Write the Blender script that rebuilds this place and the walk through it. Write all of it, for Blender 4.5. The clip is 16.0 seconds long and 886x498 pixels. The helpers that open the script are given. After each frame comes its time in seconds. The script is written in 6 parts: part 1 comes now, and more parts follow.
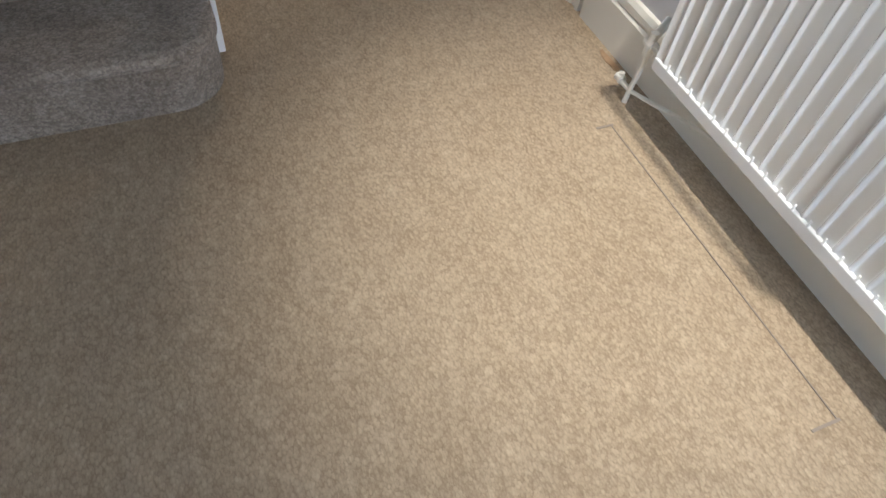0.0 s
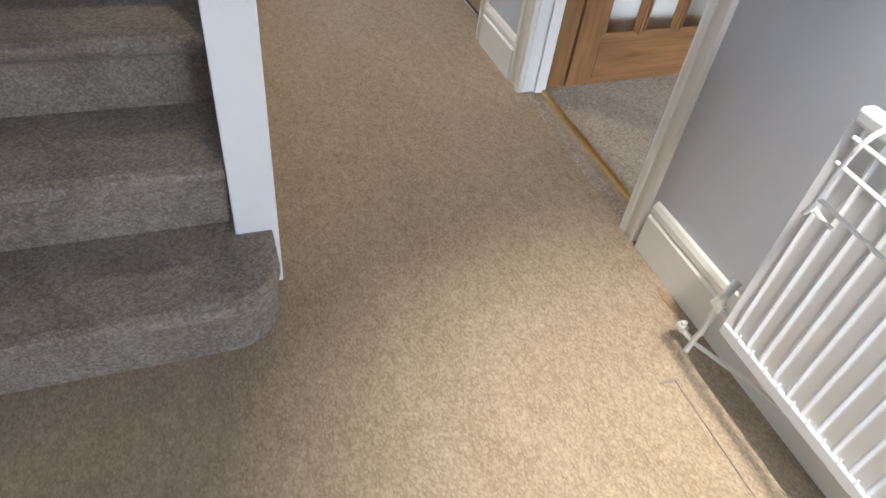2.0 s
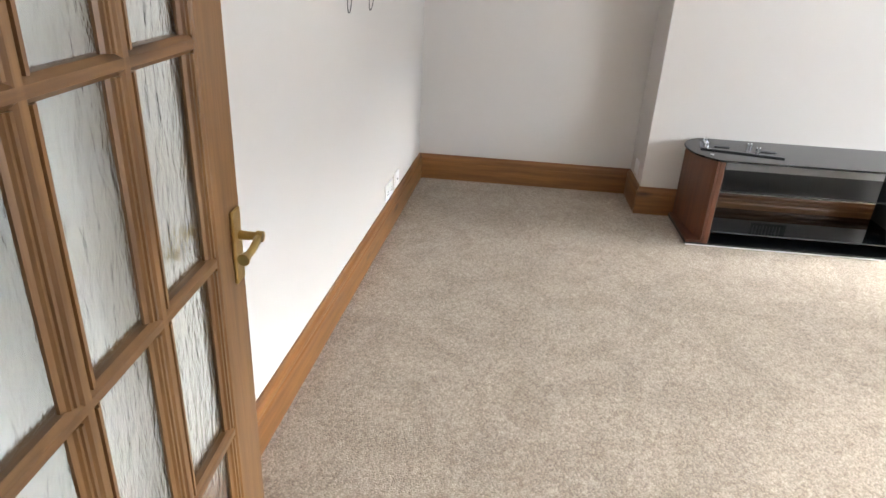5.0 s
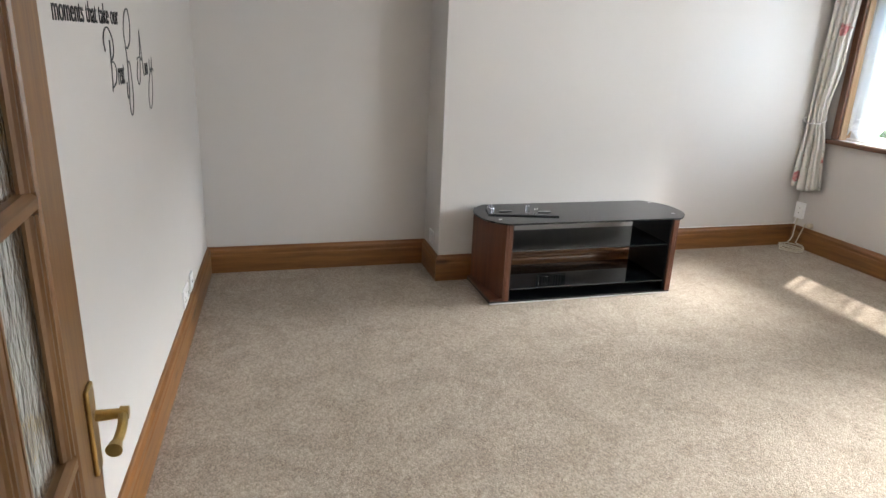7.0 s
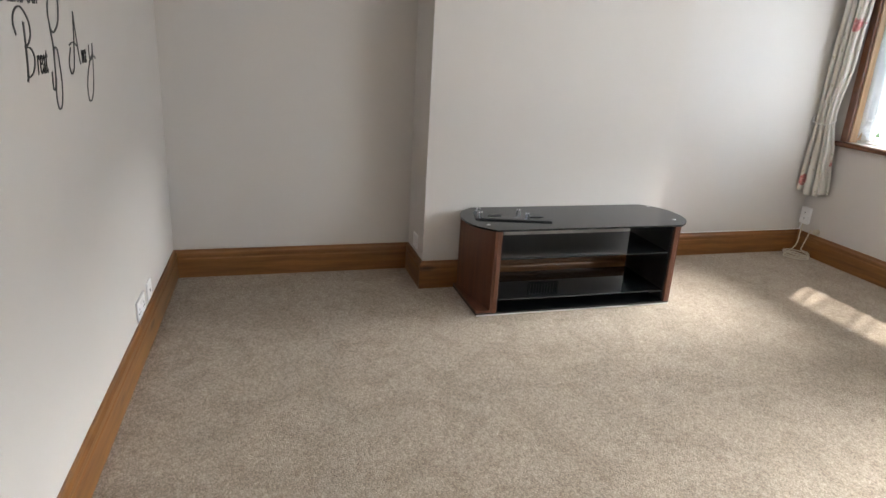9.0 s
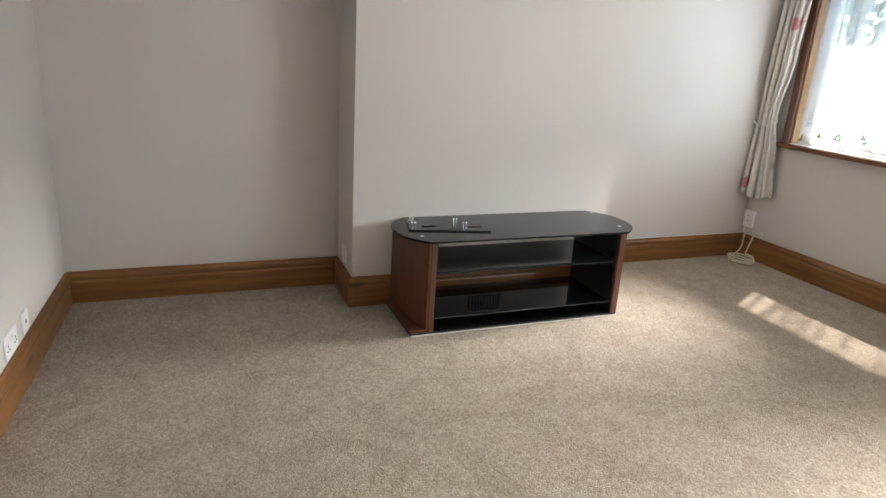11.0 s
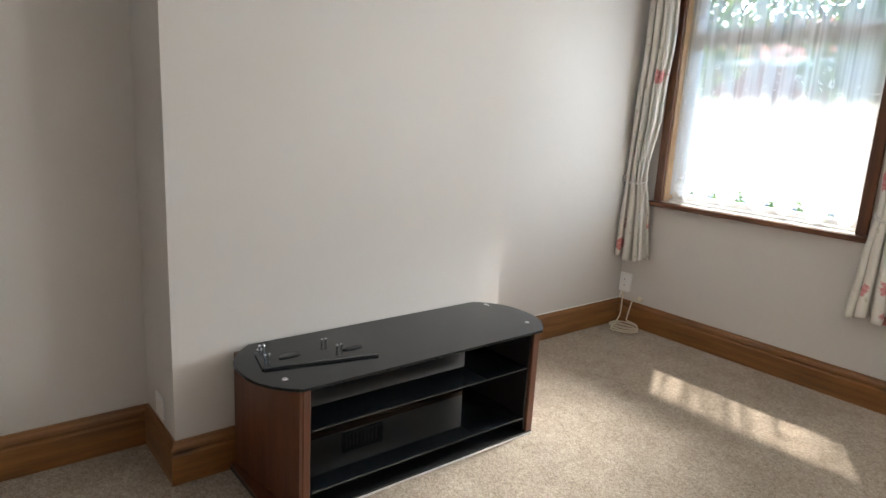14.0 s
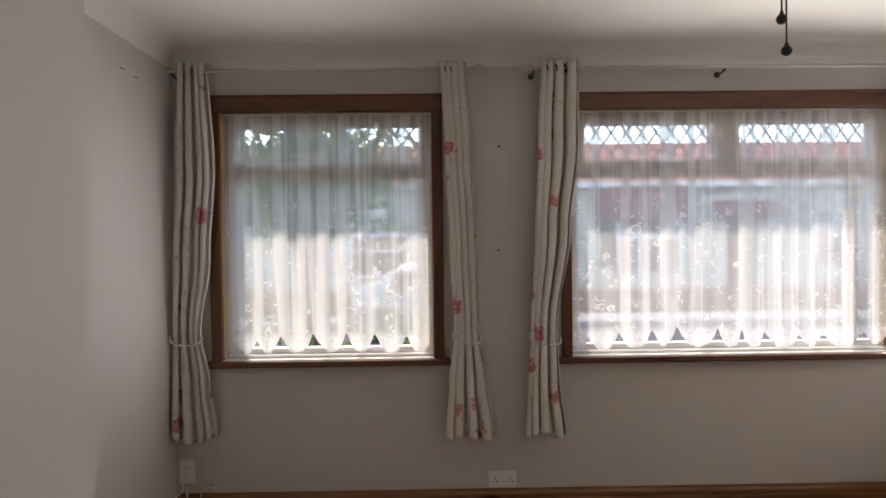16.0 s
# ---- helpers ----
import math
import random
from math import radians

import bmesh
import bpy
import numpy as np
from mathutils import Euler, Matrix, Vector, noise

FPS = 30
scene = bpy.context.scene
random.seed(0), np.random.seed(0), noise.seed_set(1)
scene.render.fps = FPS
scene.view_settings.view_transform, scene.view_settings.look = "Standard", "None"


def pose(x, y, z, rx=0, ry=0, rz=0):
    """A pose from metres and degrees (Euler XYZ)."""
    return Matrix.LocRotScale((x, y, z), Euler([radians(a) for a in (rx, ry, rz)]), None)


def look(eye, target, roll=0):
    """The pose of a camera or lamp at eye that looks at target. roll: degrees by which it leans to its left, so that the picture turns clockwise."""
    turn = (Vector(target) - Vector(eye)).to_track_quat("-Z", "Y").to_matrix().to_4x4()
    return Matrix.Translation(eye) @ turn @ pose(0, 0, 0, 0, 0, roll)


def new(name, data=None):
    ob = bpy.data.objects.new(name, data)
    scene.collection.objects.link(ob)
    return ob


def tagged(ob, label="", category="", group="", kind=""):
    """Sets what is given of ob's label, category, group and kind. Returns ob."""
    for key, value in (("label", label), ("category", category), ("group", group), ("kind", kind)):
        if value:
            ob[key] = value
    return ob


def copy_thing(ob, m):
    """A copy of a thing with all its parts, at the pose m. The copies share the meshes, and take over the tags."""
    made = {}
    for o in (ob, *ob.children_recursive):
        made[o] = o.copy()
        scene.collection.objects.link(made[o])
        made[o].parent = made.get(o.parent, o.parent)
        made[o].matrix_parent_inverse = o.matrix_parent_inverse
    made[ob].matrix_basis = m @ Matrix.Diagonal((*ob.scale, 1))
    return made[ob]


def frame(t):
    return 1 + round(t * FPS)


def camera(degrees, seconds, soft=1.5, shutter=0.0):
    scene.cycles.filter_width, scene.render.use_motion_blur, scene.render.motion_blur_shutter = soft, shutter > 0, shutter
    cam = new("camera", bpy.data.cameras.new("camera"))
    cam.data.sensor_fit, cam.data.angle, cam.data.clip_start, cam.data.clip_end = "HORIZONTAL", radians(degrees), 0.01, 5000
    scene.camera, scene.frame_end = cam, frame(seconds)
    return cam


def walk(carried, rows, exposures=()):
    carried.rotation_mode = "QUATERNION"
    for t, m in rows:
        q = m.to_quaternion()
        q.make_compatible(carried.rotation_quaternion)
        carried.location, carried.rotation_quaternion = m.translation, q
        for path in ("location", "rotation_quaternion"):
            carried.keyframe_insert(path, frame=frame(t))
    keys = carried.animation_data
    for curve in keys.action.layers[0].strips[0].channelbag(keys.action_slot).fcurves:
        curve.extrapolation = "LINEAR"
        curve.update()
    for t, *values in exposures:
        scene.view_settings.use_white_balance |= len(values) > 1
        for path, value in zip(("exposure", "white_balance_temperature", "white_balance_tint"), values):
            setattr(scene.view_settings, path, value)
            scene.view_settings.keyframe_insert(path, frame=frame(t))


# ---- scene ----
cam = camera(69.1, 16.0)
METRES, EYE, TILT, LEAN, TURN = 5.4, 1.23, 0.0, 0.0, -33.2
PATH = [
    (0, (0.477, 0.271, 1.111), (1.048, 1.324, -0.49), 8.2),
    (0.5, (0.461, 0.219, 1.071), (0.967, 1.307, -0.529), 7.7),
    (1, (0.382, 0.256, 1.151), (0.886, 1.336, -0.455), 8.6),
    (1.5, (0.348, 0.363, 1.156), (0.887, 1.55, -0.361), 8.7),
    (2, (0.463, 0.583, 1.28), (1.064, 1.902, -0.097), 8.2),
    (2.2, (0.506, 0.682, 1.290), (1.151, 2.070, 0.002), 7.8),
    (2.5, (0.525, 0.878, 1.313), (1.280, 2.298, 0.124), 8.1),
    (2.6, (0.533, 0.949, 1.320), (1.342, 2.368, 0.165), 7.8),
    (3, (0.652, 1.216, 1.332), (1.777, 2.495, 0.285), 5.6),
    (3.5, (0.854, 1.549, 1.33), (2.157, 2.74, 0.391), 5.1),
    (4, (1.118, 1.886, 1.288), (2.687, 2.710, 0.362), 4.4),
    (4.6, (1.444, 2.129, 1.306), (3.17, 2.521, 0.376), 4.2),
    (5, (1.582, 2.191, 1.34), (3.396, 2.335, 0.51), 3.1),
    (5.2, (1.616, 2.241, 1.363), (3.465, 2.227, 0.601), 3.1),
    (7.3, (1.680, 2.385, 1.403), (3.508, 1.838, 0.793), 2.6),
    (7.7, (1.680, 2.328, 1.410), (3.517, 1.828, 0.791), 2.8),
    (8, (1.744, 2.290, 1.394), (3.571, 1.764, 0.774), 2.8),
    (8.2, (1.806, 2.289, 1.396), (3.621, 1.747, 0.770), 3.1),
    (10.3, (2.084, 2.176, 1.35), (3.893, 1.584, 0.737), 3.6),
    (10.5, (2.14, 2.168, 1.317), (3.942, 1.54, 0.717), 3.6),
    (11, (2.188, 2.089, 1.337), (3.956, 1.375, 0.736), 3.6),
    (11.5, (2.227, 2.115, 1.325), (3.993, 1.387, 0.732), 3.7),
    (12, (2.25, 2.127, 1.342), (4.012, 1.375, 0.769), 3.7),
    (12.5, (2.338, 2.113, 1.337), (4.093, 1.313, 0.81), 3.6),
    (13, (2.493, 2.064, 1.316), (4.246, 1.26, 0.788), 3.7),
    (13.5, (2.765, 2.068, 1.345), (4.501, 1.233, 0.81), 3.8),
    (14, (3.113, 1.934, 1.369), (4.63, 0.705, 0.933), 3.2),
    (14.2, (3.235, 1.947, 1.386), (4.602, 0.533, 1.021), 3.4),
    (14.5, (3.423, 1.86, 1.449), (4.51, 0.207, 1.16), 1.4),
    (15, (3.679, 1.835, 1.492), (4.271, -0.067, 1.322), 0.1),
    (15.5, (3.994, 1.717, 1.46), (4.232, -0.268, 1.438), -0.4),
    (16, (4.274, 1.701, 1.468), (4.25, -0.299, 1.441), -0.7),
]
EXPOSURE = [(0, 3.2, 5800, 9), (1, 3.3, 5750, 9), (1.5, 3.5, 5800, 10), (2.5, 3.65, 6000, 9), (3, 3.7, 6600, 11), (3.5, 3.8, 6700, 11), (4.2, 4.05, 6900, 12), (5, 4.35, 6300, 10),
            (7.5, 3.8, 6350, 9), (10.5, 3.7, 6600, 10), (13, 3.65, 6650, 10), (14, 3.6, 6600, 9), (14.5, 3.15, 6500, 9), (15, 2.75, 6500, 10), (15.5, 2.45, 6900, 13), (16, 2.27, 7200, 19)]
walk(cam, [(t, look(eye, target, roll)) for t, eye, target, roll in PATH], EXPOSURE)
# ---- world, sun ----
world = bpy.data.worlds.new("sky")
scene.world = world
world.use_nodes = True
wn = world.node_tree.nodes
sky = wn.new("ShaderNodeTexSky")
sky.sky_type = "NISHITA"
sky.sun_disc = False
SUN_FROM = Vector((0.40, -0.72, 1.25)).normalized()
sky.sun_elevation = math.asin(SUN_FROM.z)
sky.sun_rotation = math.atan2(SUN_FROM.x, SUN_FROM.y)
wn["Background"].inputs["Strength"].default_value = 0.15
world.node_tree.links.new(sky.outputs["Color"], wn["Background"].inputs["Color"])
sun = new("sun", bpy.data.lights.new("sun", "SUN"))
sun.data.energy, sun.data.angle, sun.data.color = 1.3, radians(1.6), (1.0, 0.95, 0.87)
sun.matrix_world = look(SUN_FROM * 20, (0, 0, 0))


def window_light(name, x0, x1, z, watts, slant, spread, colour=(0.86, 0.93, 1.0)):
    """Added area lamp in a window opening, standing in for daylight slanting in."""
    l = bpy.data.lights.new(name, "AREA")
    l.shape, l.size, l.size_y = "RECTANGLE", x1 - x0, 0.12
    l.energy, l.spread, l.color = watts, radians(spread), colour
    ob = new(name, l)
    mid = Vector(((x0 + x1) / 2, -1.63, z))
    ob.matrix_world = look(mid, mid + Vector((0, math.cos(radians(slant)), math.sin(radians(slant)))))
    return ob


def window_strip(name, x, watts, turn, spread, colour=(0.88, 0.94, 1.0)):
    """Added lamp standing in for daylight leaving a window sideways: an upright strip in the opening, turned from the
    wall's normal towards +x.
    """
    l = bpy.data.lights.new(name, "AREA")
    l.shape, l.size, l.size_y = "RECTANGLE", 0.09, 1.15
    l.energy, l.spread, l.color = watts, radians(spread), colour
    ob = new(name, l)
    at = Vector((x, -1.66, 1.46))
    ob.matrix_world = look(at, at + Vector((math.sin(radians(turn)), math.cos(radians(turn)), 0)))
    return ob


window_light("window_sky_light", 4.40, 5.20, 1.0, 0.95, -24, 46, (0.97, 0.97, 0.95))
window_light("window_ground_light", 4.40, 5.20, 1.0, 0.35, 50, 70, (0.97, 0.98, 0.94))
window_strip("window_side_light", 4.55, 0.25, 56, 84, (0.84, 0.92, 1.0))
window_strip("wide_window_side_light", 1.90, 2.3, 0, 142)
window_strip("wide_window_slant_light", 2.62, 0.13, 52, 50)
window_strip("wide_window_slant_light", 3.20, 0.07, 46, 50)
kl = bpy.data.lights.new("back_door_sky_light", "AREA")
kl.shape, kl.size, kl.size_y, kl.energy, kl.color = "RECTANGLE", 1.35, 1.85, 5.2, (0.90, 0.95, 1.0)
new("back_door_sky_light", kl).matrix_world = look((0.475, 7.47, 1.08), (0.475, 5.0, 0.9))
window_light("wide_window_sky_light", 1.95, 3.48, 1.0, 1.75, -24, 46, (0.97, 0.97, 0.95))
window_light("wide_window_ground_light", 1.95, 3.48, 1.0, 1.5, 48, 74, (0.97, 0.98, 0.94))
fl = bpy.data.lights.new("front_door_sky_light", "AREA")
fl.shape, fl.size, fl.size_y, fl.energy, fl.color = "RECTANGLE", 0.38, 1.6, 2.7, (0.88, 0.94, 1.0)
new("front_door_sky_light", fl).matrix_world = look((1.075, -1.68, 1.18), (0.7, 1.6, 0.5))


# ---- materials ----
def nodes_of(name, rough=0.6, metal=0.0, spec=0.5):
    m = bpy.data.materials.new(name)
    m.use_nodes = True
    nt = m.node_tree
    b = nt.nodes["Principled BSDF"]
    b.inputs["Roughness"].default_value = rough
    b.inputs["Metallic"].default_value = metal
    b.inputs["Specular IOR Level"].default_value = spec
    return m, nt, b


def coords(nt, scale=(1, 1, 1), rot=(0, 0, 0), world_space=True):
    n = nt.nodes.new("ShaderNodeMapping")
    n.inputs["Scale"].default_value = scale
    n.inputs["Rotation"].default_value = rot
    if world_space:
        src = nt.nodes.new("ShaderNodeNewGeometry").outputs["Position"]
    else:
        src = nt.nodes.new("ShaderNodeTexCoord").outputs["Object"]
    nt.links.new(src, n.inputs["Vector"])
    return n.outputs["Vector"]


def noise_of(nt, vec, scale, detail=4, rough=0.6):
    n = nt.nodes.new("ShaderNodeTexNoise")
    n.inputs["Scale"].default_value = scale
    n.inputs["Detail"].default_value = detail
    n.inputs["Roughness"].default_value = rough
    nt.links.new(vec, n.inputs["Vector"])
    return n.outputs["Fac"]


def ramp(nt, fac, stops):
    n = nt.nodes.new("ShaderNodeValToRGB")
    el = n.color_ramp.elements
    while len(el) < len(stops):
        el.new(0.5)
    for e, (p, c) in zip(el, stops):
        e.position = p
        e.color = (*c, 1) if len(c) == 3 else c
    nt.links.new(fac, n.inputs["Fac"])
    return n.outputs["Color"]


def mix(nt, a, b, fac, mode="MIX"):
    n = nt.nodes.new("ShaderNodeMix")
    n.data_type, n.blend_type = "RGBA", mode
    for sock, v in ((n.inputs["A"], a), (n.inputs["B"], b), (n.inputs["Factor"], fac)):
        if isinstance(v, (int, float)):
            sock.default_value = v
        elif isinstance(v, tuple):
            sock.default_value = (*v, 1)
        else:
            nt.links.new(v, sock)
    return n.outputs["Result"]


def bump(nt, b, height, strength=0.3, dist=0.002):
    n = nt.nodes.new("ShaderNodeBump")
    n.inputs["Strength"].default_value = strength
    n.inputs["Distance"].default_value = dist
    nt.links.new(height, n.inputs["Height"])
    nt.links.new(n.outputs["Normal"], b.inputs["Normal"])


def paint(name, col, rough=0.6, var=0.05, bump_s=0.12, scale=90):
    m, nt, b = nodes_of(name, rough)
    v = coords(nt)
    big = noise_of(nt, v, 1.3, 5)
    fine = noise_of(nt, v, scale, 3)
    lo = tuple(c * (1 - var) for c in col)
    c = ramp(nt, big, [(0.3, lo), (0.7, col)])
    c = mix(nt, c, tuple(c0 * (1 - 2 * var) for c0 in col), ramp(nt, noise_of(nt, v, 9, 6, 0.7), [(0.62, (0, 0, 0)), (0.8, (0.6, 0.6, 0.6))]))
    nt.links.new(c, b.inputs["Base Color"])
    bump(nt, b, fine, bump_s, 0.001)
    return m


def carpet(name, dark, light, cell=105, bump_s=0.9, worn=0.88, lean=(1, 1, 1)):
    """Twist pile: each tuft its own shade, fine fibre inside it, soft shading where feet have turned the pile."""
    m, nt, b = nodes_of(name, 0.95, 0, 0.1)
    v = coords(nt, lean)
    warp = nt.nodes.new("ShaderNodeTexNoise")
    warp.inputs["Scale"].default_value = 160
    nt.links.new(v, warp.inputs["Vector"])
    wv = mix(nt, v, warp.outputs["Color"], 0.006)
    vor = nt.nodes.new("ShaderNodeTexVoronoi")
    vor.inputs["Scale"].default_value = cell
    nt.links.new(wv, vor.inputs["Vector"])
    sep = nt.nodes.new("ShaderNodeSeparateColor")
    nt.links.new(vor.outputs["Color"], sep.inputs[0])
    fibre = noise_of(nt, v, cell * 2.6, 3, 0.7)
    mid = tuple((a + d) / 2 for a, d in zip(dark, light))
    c = ramp(nt, mix(nt, sep.outputs["Red"], fibre, 0.62), [(0.25, dark), (0.5, mid), (0.75, light)])
    # Gaps between tufts are darkened in the colour, as shade would.
    c = mix(nt, c, (0.52, 0.50, 0.47), ramp(nt, vor.outputs["Distance"], [(0.35, (0, 0, 0)), (0.85, (0.45, 0.45, 0.45))]), "MULTIPLY")
    clump = ramp(nt, noise_of(nt, v, 42, 4, 0.65), [(0.32, (0.84, 0.83, 0.82)), (0.66, (1.05, 1.05, 1.05))])
    c = mix(nt, c, clump, 1.0, "MULTIPLY")
    tread = nt.nodes.new("ShaderNodeTexNoise")
    tread.inputs["Scale"].default_value, tread.inputs["Detail"].default_value, tread.inputs["Distortion"].default_value = 4.5, 3, 1.2
    nt.links.new(v, tread.inputs["Vector"])
    c = mix(nt, c, ramp(nt, tread.outputs["Fac"], [(0.40, (worn, worn * 0.99, worn * 0.98)), (0.56, (1, 1, 1))]), 1.0, "MULTIPLY")
    nt.links.new(c, b.inputs["Base Color"])
    b.inputs["Sheen Weight"].default_value = 0.12
    h = mix(nt, ramp(nt, vor.outputs["Distance"], [(0.0, (1, 1, 1)), (0.9, (0, 0, 0))]), fibre, 0.4)
    bump(nt, b, h, bump_s, 0.005)
    return m


def wood(name, dark, light, rough=0.4, axis=0, scale=1.0, knots=True, coat=0.2):
    m, nt, b = nodes_of(name, rough)
    sc = [14 * scale] * 3
    sc[axis] = 0.9 * scale
    v = coords(nt, tuple(sc), world_space=False)
    g = noise_of(nt, v, 2.2, 6, 0.62)
    sc2 = [110 * scale] * 3
    sc2[axis] = 3 * scale
    fine = noise_of(nt, coords(nt, tuple(sc2), world_space=False), 1.5, 3)
    c = ramp(nt, g, [(0.3, dark), (0.62, light), (0.8, tuple(x * 0.85 for x in light))])
    c = mix(nt, c, (0.72, 0.68, 0.62), ramp(nt, fine, [(0.42, (0, 0, 0)), (0.7, (0.5, 0.5, 0.5))]), "MULTIPLY")
    if knots:
        sk = [7.0] * 3
        sk[axis] = 2.0
        vk = nt.nodes.new("ShaderNodeTexVoronoi")
        vk.inputs["Scale"].default_value = 1.0
        nt.links.new(coords(nt, tuple(sk), world_space=False), vk.inputs["Vector"])
        c = mix(nt, c, tuple(x * 0.35 for x in dark), ramp(nt, vk.outputs["Distance"], [(0.05, (0.8, 0.8, 0.8)), (0.14, (0, 0, 0))]))
    nt.links.new(c, b.inputs["Base Color"])
    b.inputs["Coat Weight"].default_value = coat
    b.inputs["Coat Roughness"].default_value = 0.25
    bump(nt, b, fine, 0.12, 0.001)
    return m


def plain(name, col, rough=0.4, metal=0.0, var=0.04):
    m, nt, b = nodes_of(name, rough, metal)
    c = ramp(nt, noise_of(nt, coords(nt), 30, 4), [(0.3, tuple(x * (1 - 2 * var) for x in col)), (0.7, col)])
    nt.links.new(c, b.inputs["Base Color"])
    return m


M_WALL = paint("wall_paint", (0.62, 0.588, 0.560), 0.65, 0.03)
M_HALLWALL = paint("hall_wall_paint", (0.565, 0.572, 0.605), 0.6, 0.03)
M_CEIL = paint("ceiling_paint", (0.83, 0.82, 0.80), 0.75, 0.03, 0.2)
M_GLOSS = paint("white_gloss_paint", (0.80, 0.77, 0.69), 0.3, 0.04, 0.08, 40)
M_WHITE = paint("white_newel_paint", (0.84, 0.84, 0.83), 0.35, 0.03, 0.08, 40)
M_CARPET = carpet("room_carpet", (0.275, 0.220, 0.171), (0.565, 0.479, 0.389), 170, 0.8, 0.88)
M_HALLCARPET = carpet("hall_carpet", (0.315, 0.243, 0.163), (0.465, 0.368, 0.256), 200, 0.35, 0.94, (1, 0.55, 1))
M_STAIR = carpet("stair_carpet", (0.22, 0.185, 0.152), (0.44, 0.375, 0.315), 170, 0.7, 0.85)
M_SKIRT_X = wood("oak_skirting_x", (0.135, 0.051, 0.013), (0.255, 0.110, 0.029), 0.4, 0)
M_SKIRT_Y = wood("oak_skirting_y", (0.135, 0.051, 0.013), (0.255, 0.110, 0.029), 0.4, 1)
M_DOOR_X = wood("door_wood_x", (0.125, 0.057, 0.019), (0.235, 0.120, 0.043), 0.42, 0, 1.3)
M_DOOR_Z = wood("door_wood_z", (0.125, 0.057, 0.019), (0.235, 0.120, 0.043), 0.42, 2, 1.3)
M_FRAME_X = wood("window_wood_x", (0.070, 0.020, 0.006), (0.145, 0.048, 0.015), 0.4, 0)
M_FRAME_Z = wood("window_wood_z", (0.070, 0.020, 0.006), (0.145, 0.048, 0.015), 0.4, 2)
M_REVEAL = wood("pale_reveal_wood", (0.46, 0.30, 0.16), (0.62, 0.44, 0.27), 0.45, 2)
M_BRASS = plain("brass", (0.62, 0.44, 0.16), 0.28, 1.0, 0.12)
M_UPVC = plain("white_plastic", (0.84, 0.84, 0.84), 0.3, 0, 0.01)
M_DARK = plain("black_plastic", (0.012, 0.012, 0.014), 0.35)
M_CHROME = plain("chrome", (0.8, 0.8, 0.82), 0.15, 1.0)


# ---- mesh helpers ----
def bx(bm, x0, x1, y0, y1, z0, z1, bev=0.0, seg=1):
    m = Matrix.Translation(((x0 + x1) / 2, (y0 + y1) / 2, (z0 + z1) / 2)) @ Matrix.Diagonal((abs(x1 - x0), abs(y1 - y0), abs(z1 - z0), 1))
    r = bmesh.ops.create_cube(bm, size=1, matrix=m)
    if bev:
        es = list({e for v in r["verts"] for e in v.link_edges})
        bmesh.ops.bevel(bm, geom=es, offset=bev, segments=seg, affect="EDGES", profile=0.5)
    return bm


def cyl(bm, a, b, r0, r1=None, n=16, cap=True):
    a, b = Vector(a), Vector(b)
    d = b - a
    m = Matrix.Translation((a + b) / 2) @ d.to_track_quat("Z", "Y").to_matrix().to_4x4()
    bmesh.ops.create_cone(bm, cap_ends=cap, segments=n, radius1=r0, radius2=r0 if r1 is None else r1, depth=d.length, matrix=m)
    return bm


def prism(bm, pts, axis, a, b):
    """Closed outline of 2D points swept along an axis from a to b."""
    def at(p, s):
        return {"x": (s, p[0], p[1]), "y": (p[0], s, p[1]), "z": (p[0], p[1], s)}[axis]
    v0 = [bm.verts.new(at(p, a)) for p in pts]
    v1 = [bm.verts.new(at(p, b)) for p in pts]
    n = len(pts)
    for i in range(n):
        bm.faces.new((v0[i], v0[(i + 1) % n], v1[(i + 1) % n], v1[i]))
    bm.faces.new(v0[::-1])
    bm.faces.new(v1)
    bmesh.ops.recalc_face_normals(bm, faces=bm.faces[:])
    return bm


def tube(bm, pts, r, n=8):
    """A round tube along points."""
    pts = [Vector(p) for p in pts]
    rings = []
    up = Vector((0.13, 0.21, 0.97))
    for i, p in enumerate(pts):
        d = (pts[min(i + 1, len(pts) - 1)] - pts[max(i - 1, 0)]).normalized()
        s = d.cross(up)
        if s.length < 1e-4:
            s = d.cross(Vector((1, 0, 0)))
        s.normalize()
        t = d.cross(s).normalized()
        rings.append([bm.verts.new(p + r * (math.cos(2 * math.pi * k / n) * s + math.sin(2 * math.pi * k / n) * t)) for k in range(n)])
    for a, b in zip(rings, rings[1:]):
        for k in range(n):
            bm.faces.new((a[k], a[(k + 1) % n], b[(k + 1) % n], b[k]))
    bm.faces.new(rings[0][::-1])
    bm.faces.new(rings[-1])
    return bm


def smooth_path(ctrl, steps=8):
    """Catmull-Rom through control points."""
    c = [Vector(p) for p in ctrl]
    c = [2 * c[0] - c[1]] + c + [2 * c[-1] - c[-2]]
    out = []
    for i in range(1, len(c) - 2):
        for s in range(steps):
            t = s / steps
            out.append(0.5 * ((2 * c[i]) + (c[i + 1] - c[i - 1]) * t + (2 * c[i - 1] - 5 * c[i] + 4 * c[i + 1] - c[i + 2]) * t * t
                              + (3 * c[i] - c[i - 1] - 3 * c[i + 1] + c[i + 2]) * t ** 3))
    out.append(c[-2])
    return out


def mesh_of(name, bm, material, smooth=False):
    bmesh.ops.recalc_face_normals(bm, faces=bm.faces[:])
    me = bpy.data.meshes.new(name)
    bm.to_mesh(me)
    bm.free()
    if smooth:
        me.shade_smooth()
    for m in material if isinstance(material, (list, tuple)) else (material,):
        me.materials.append(m)
    return me


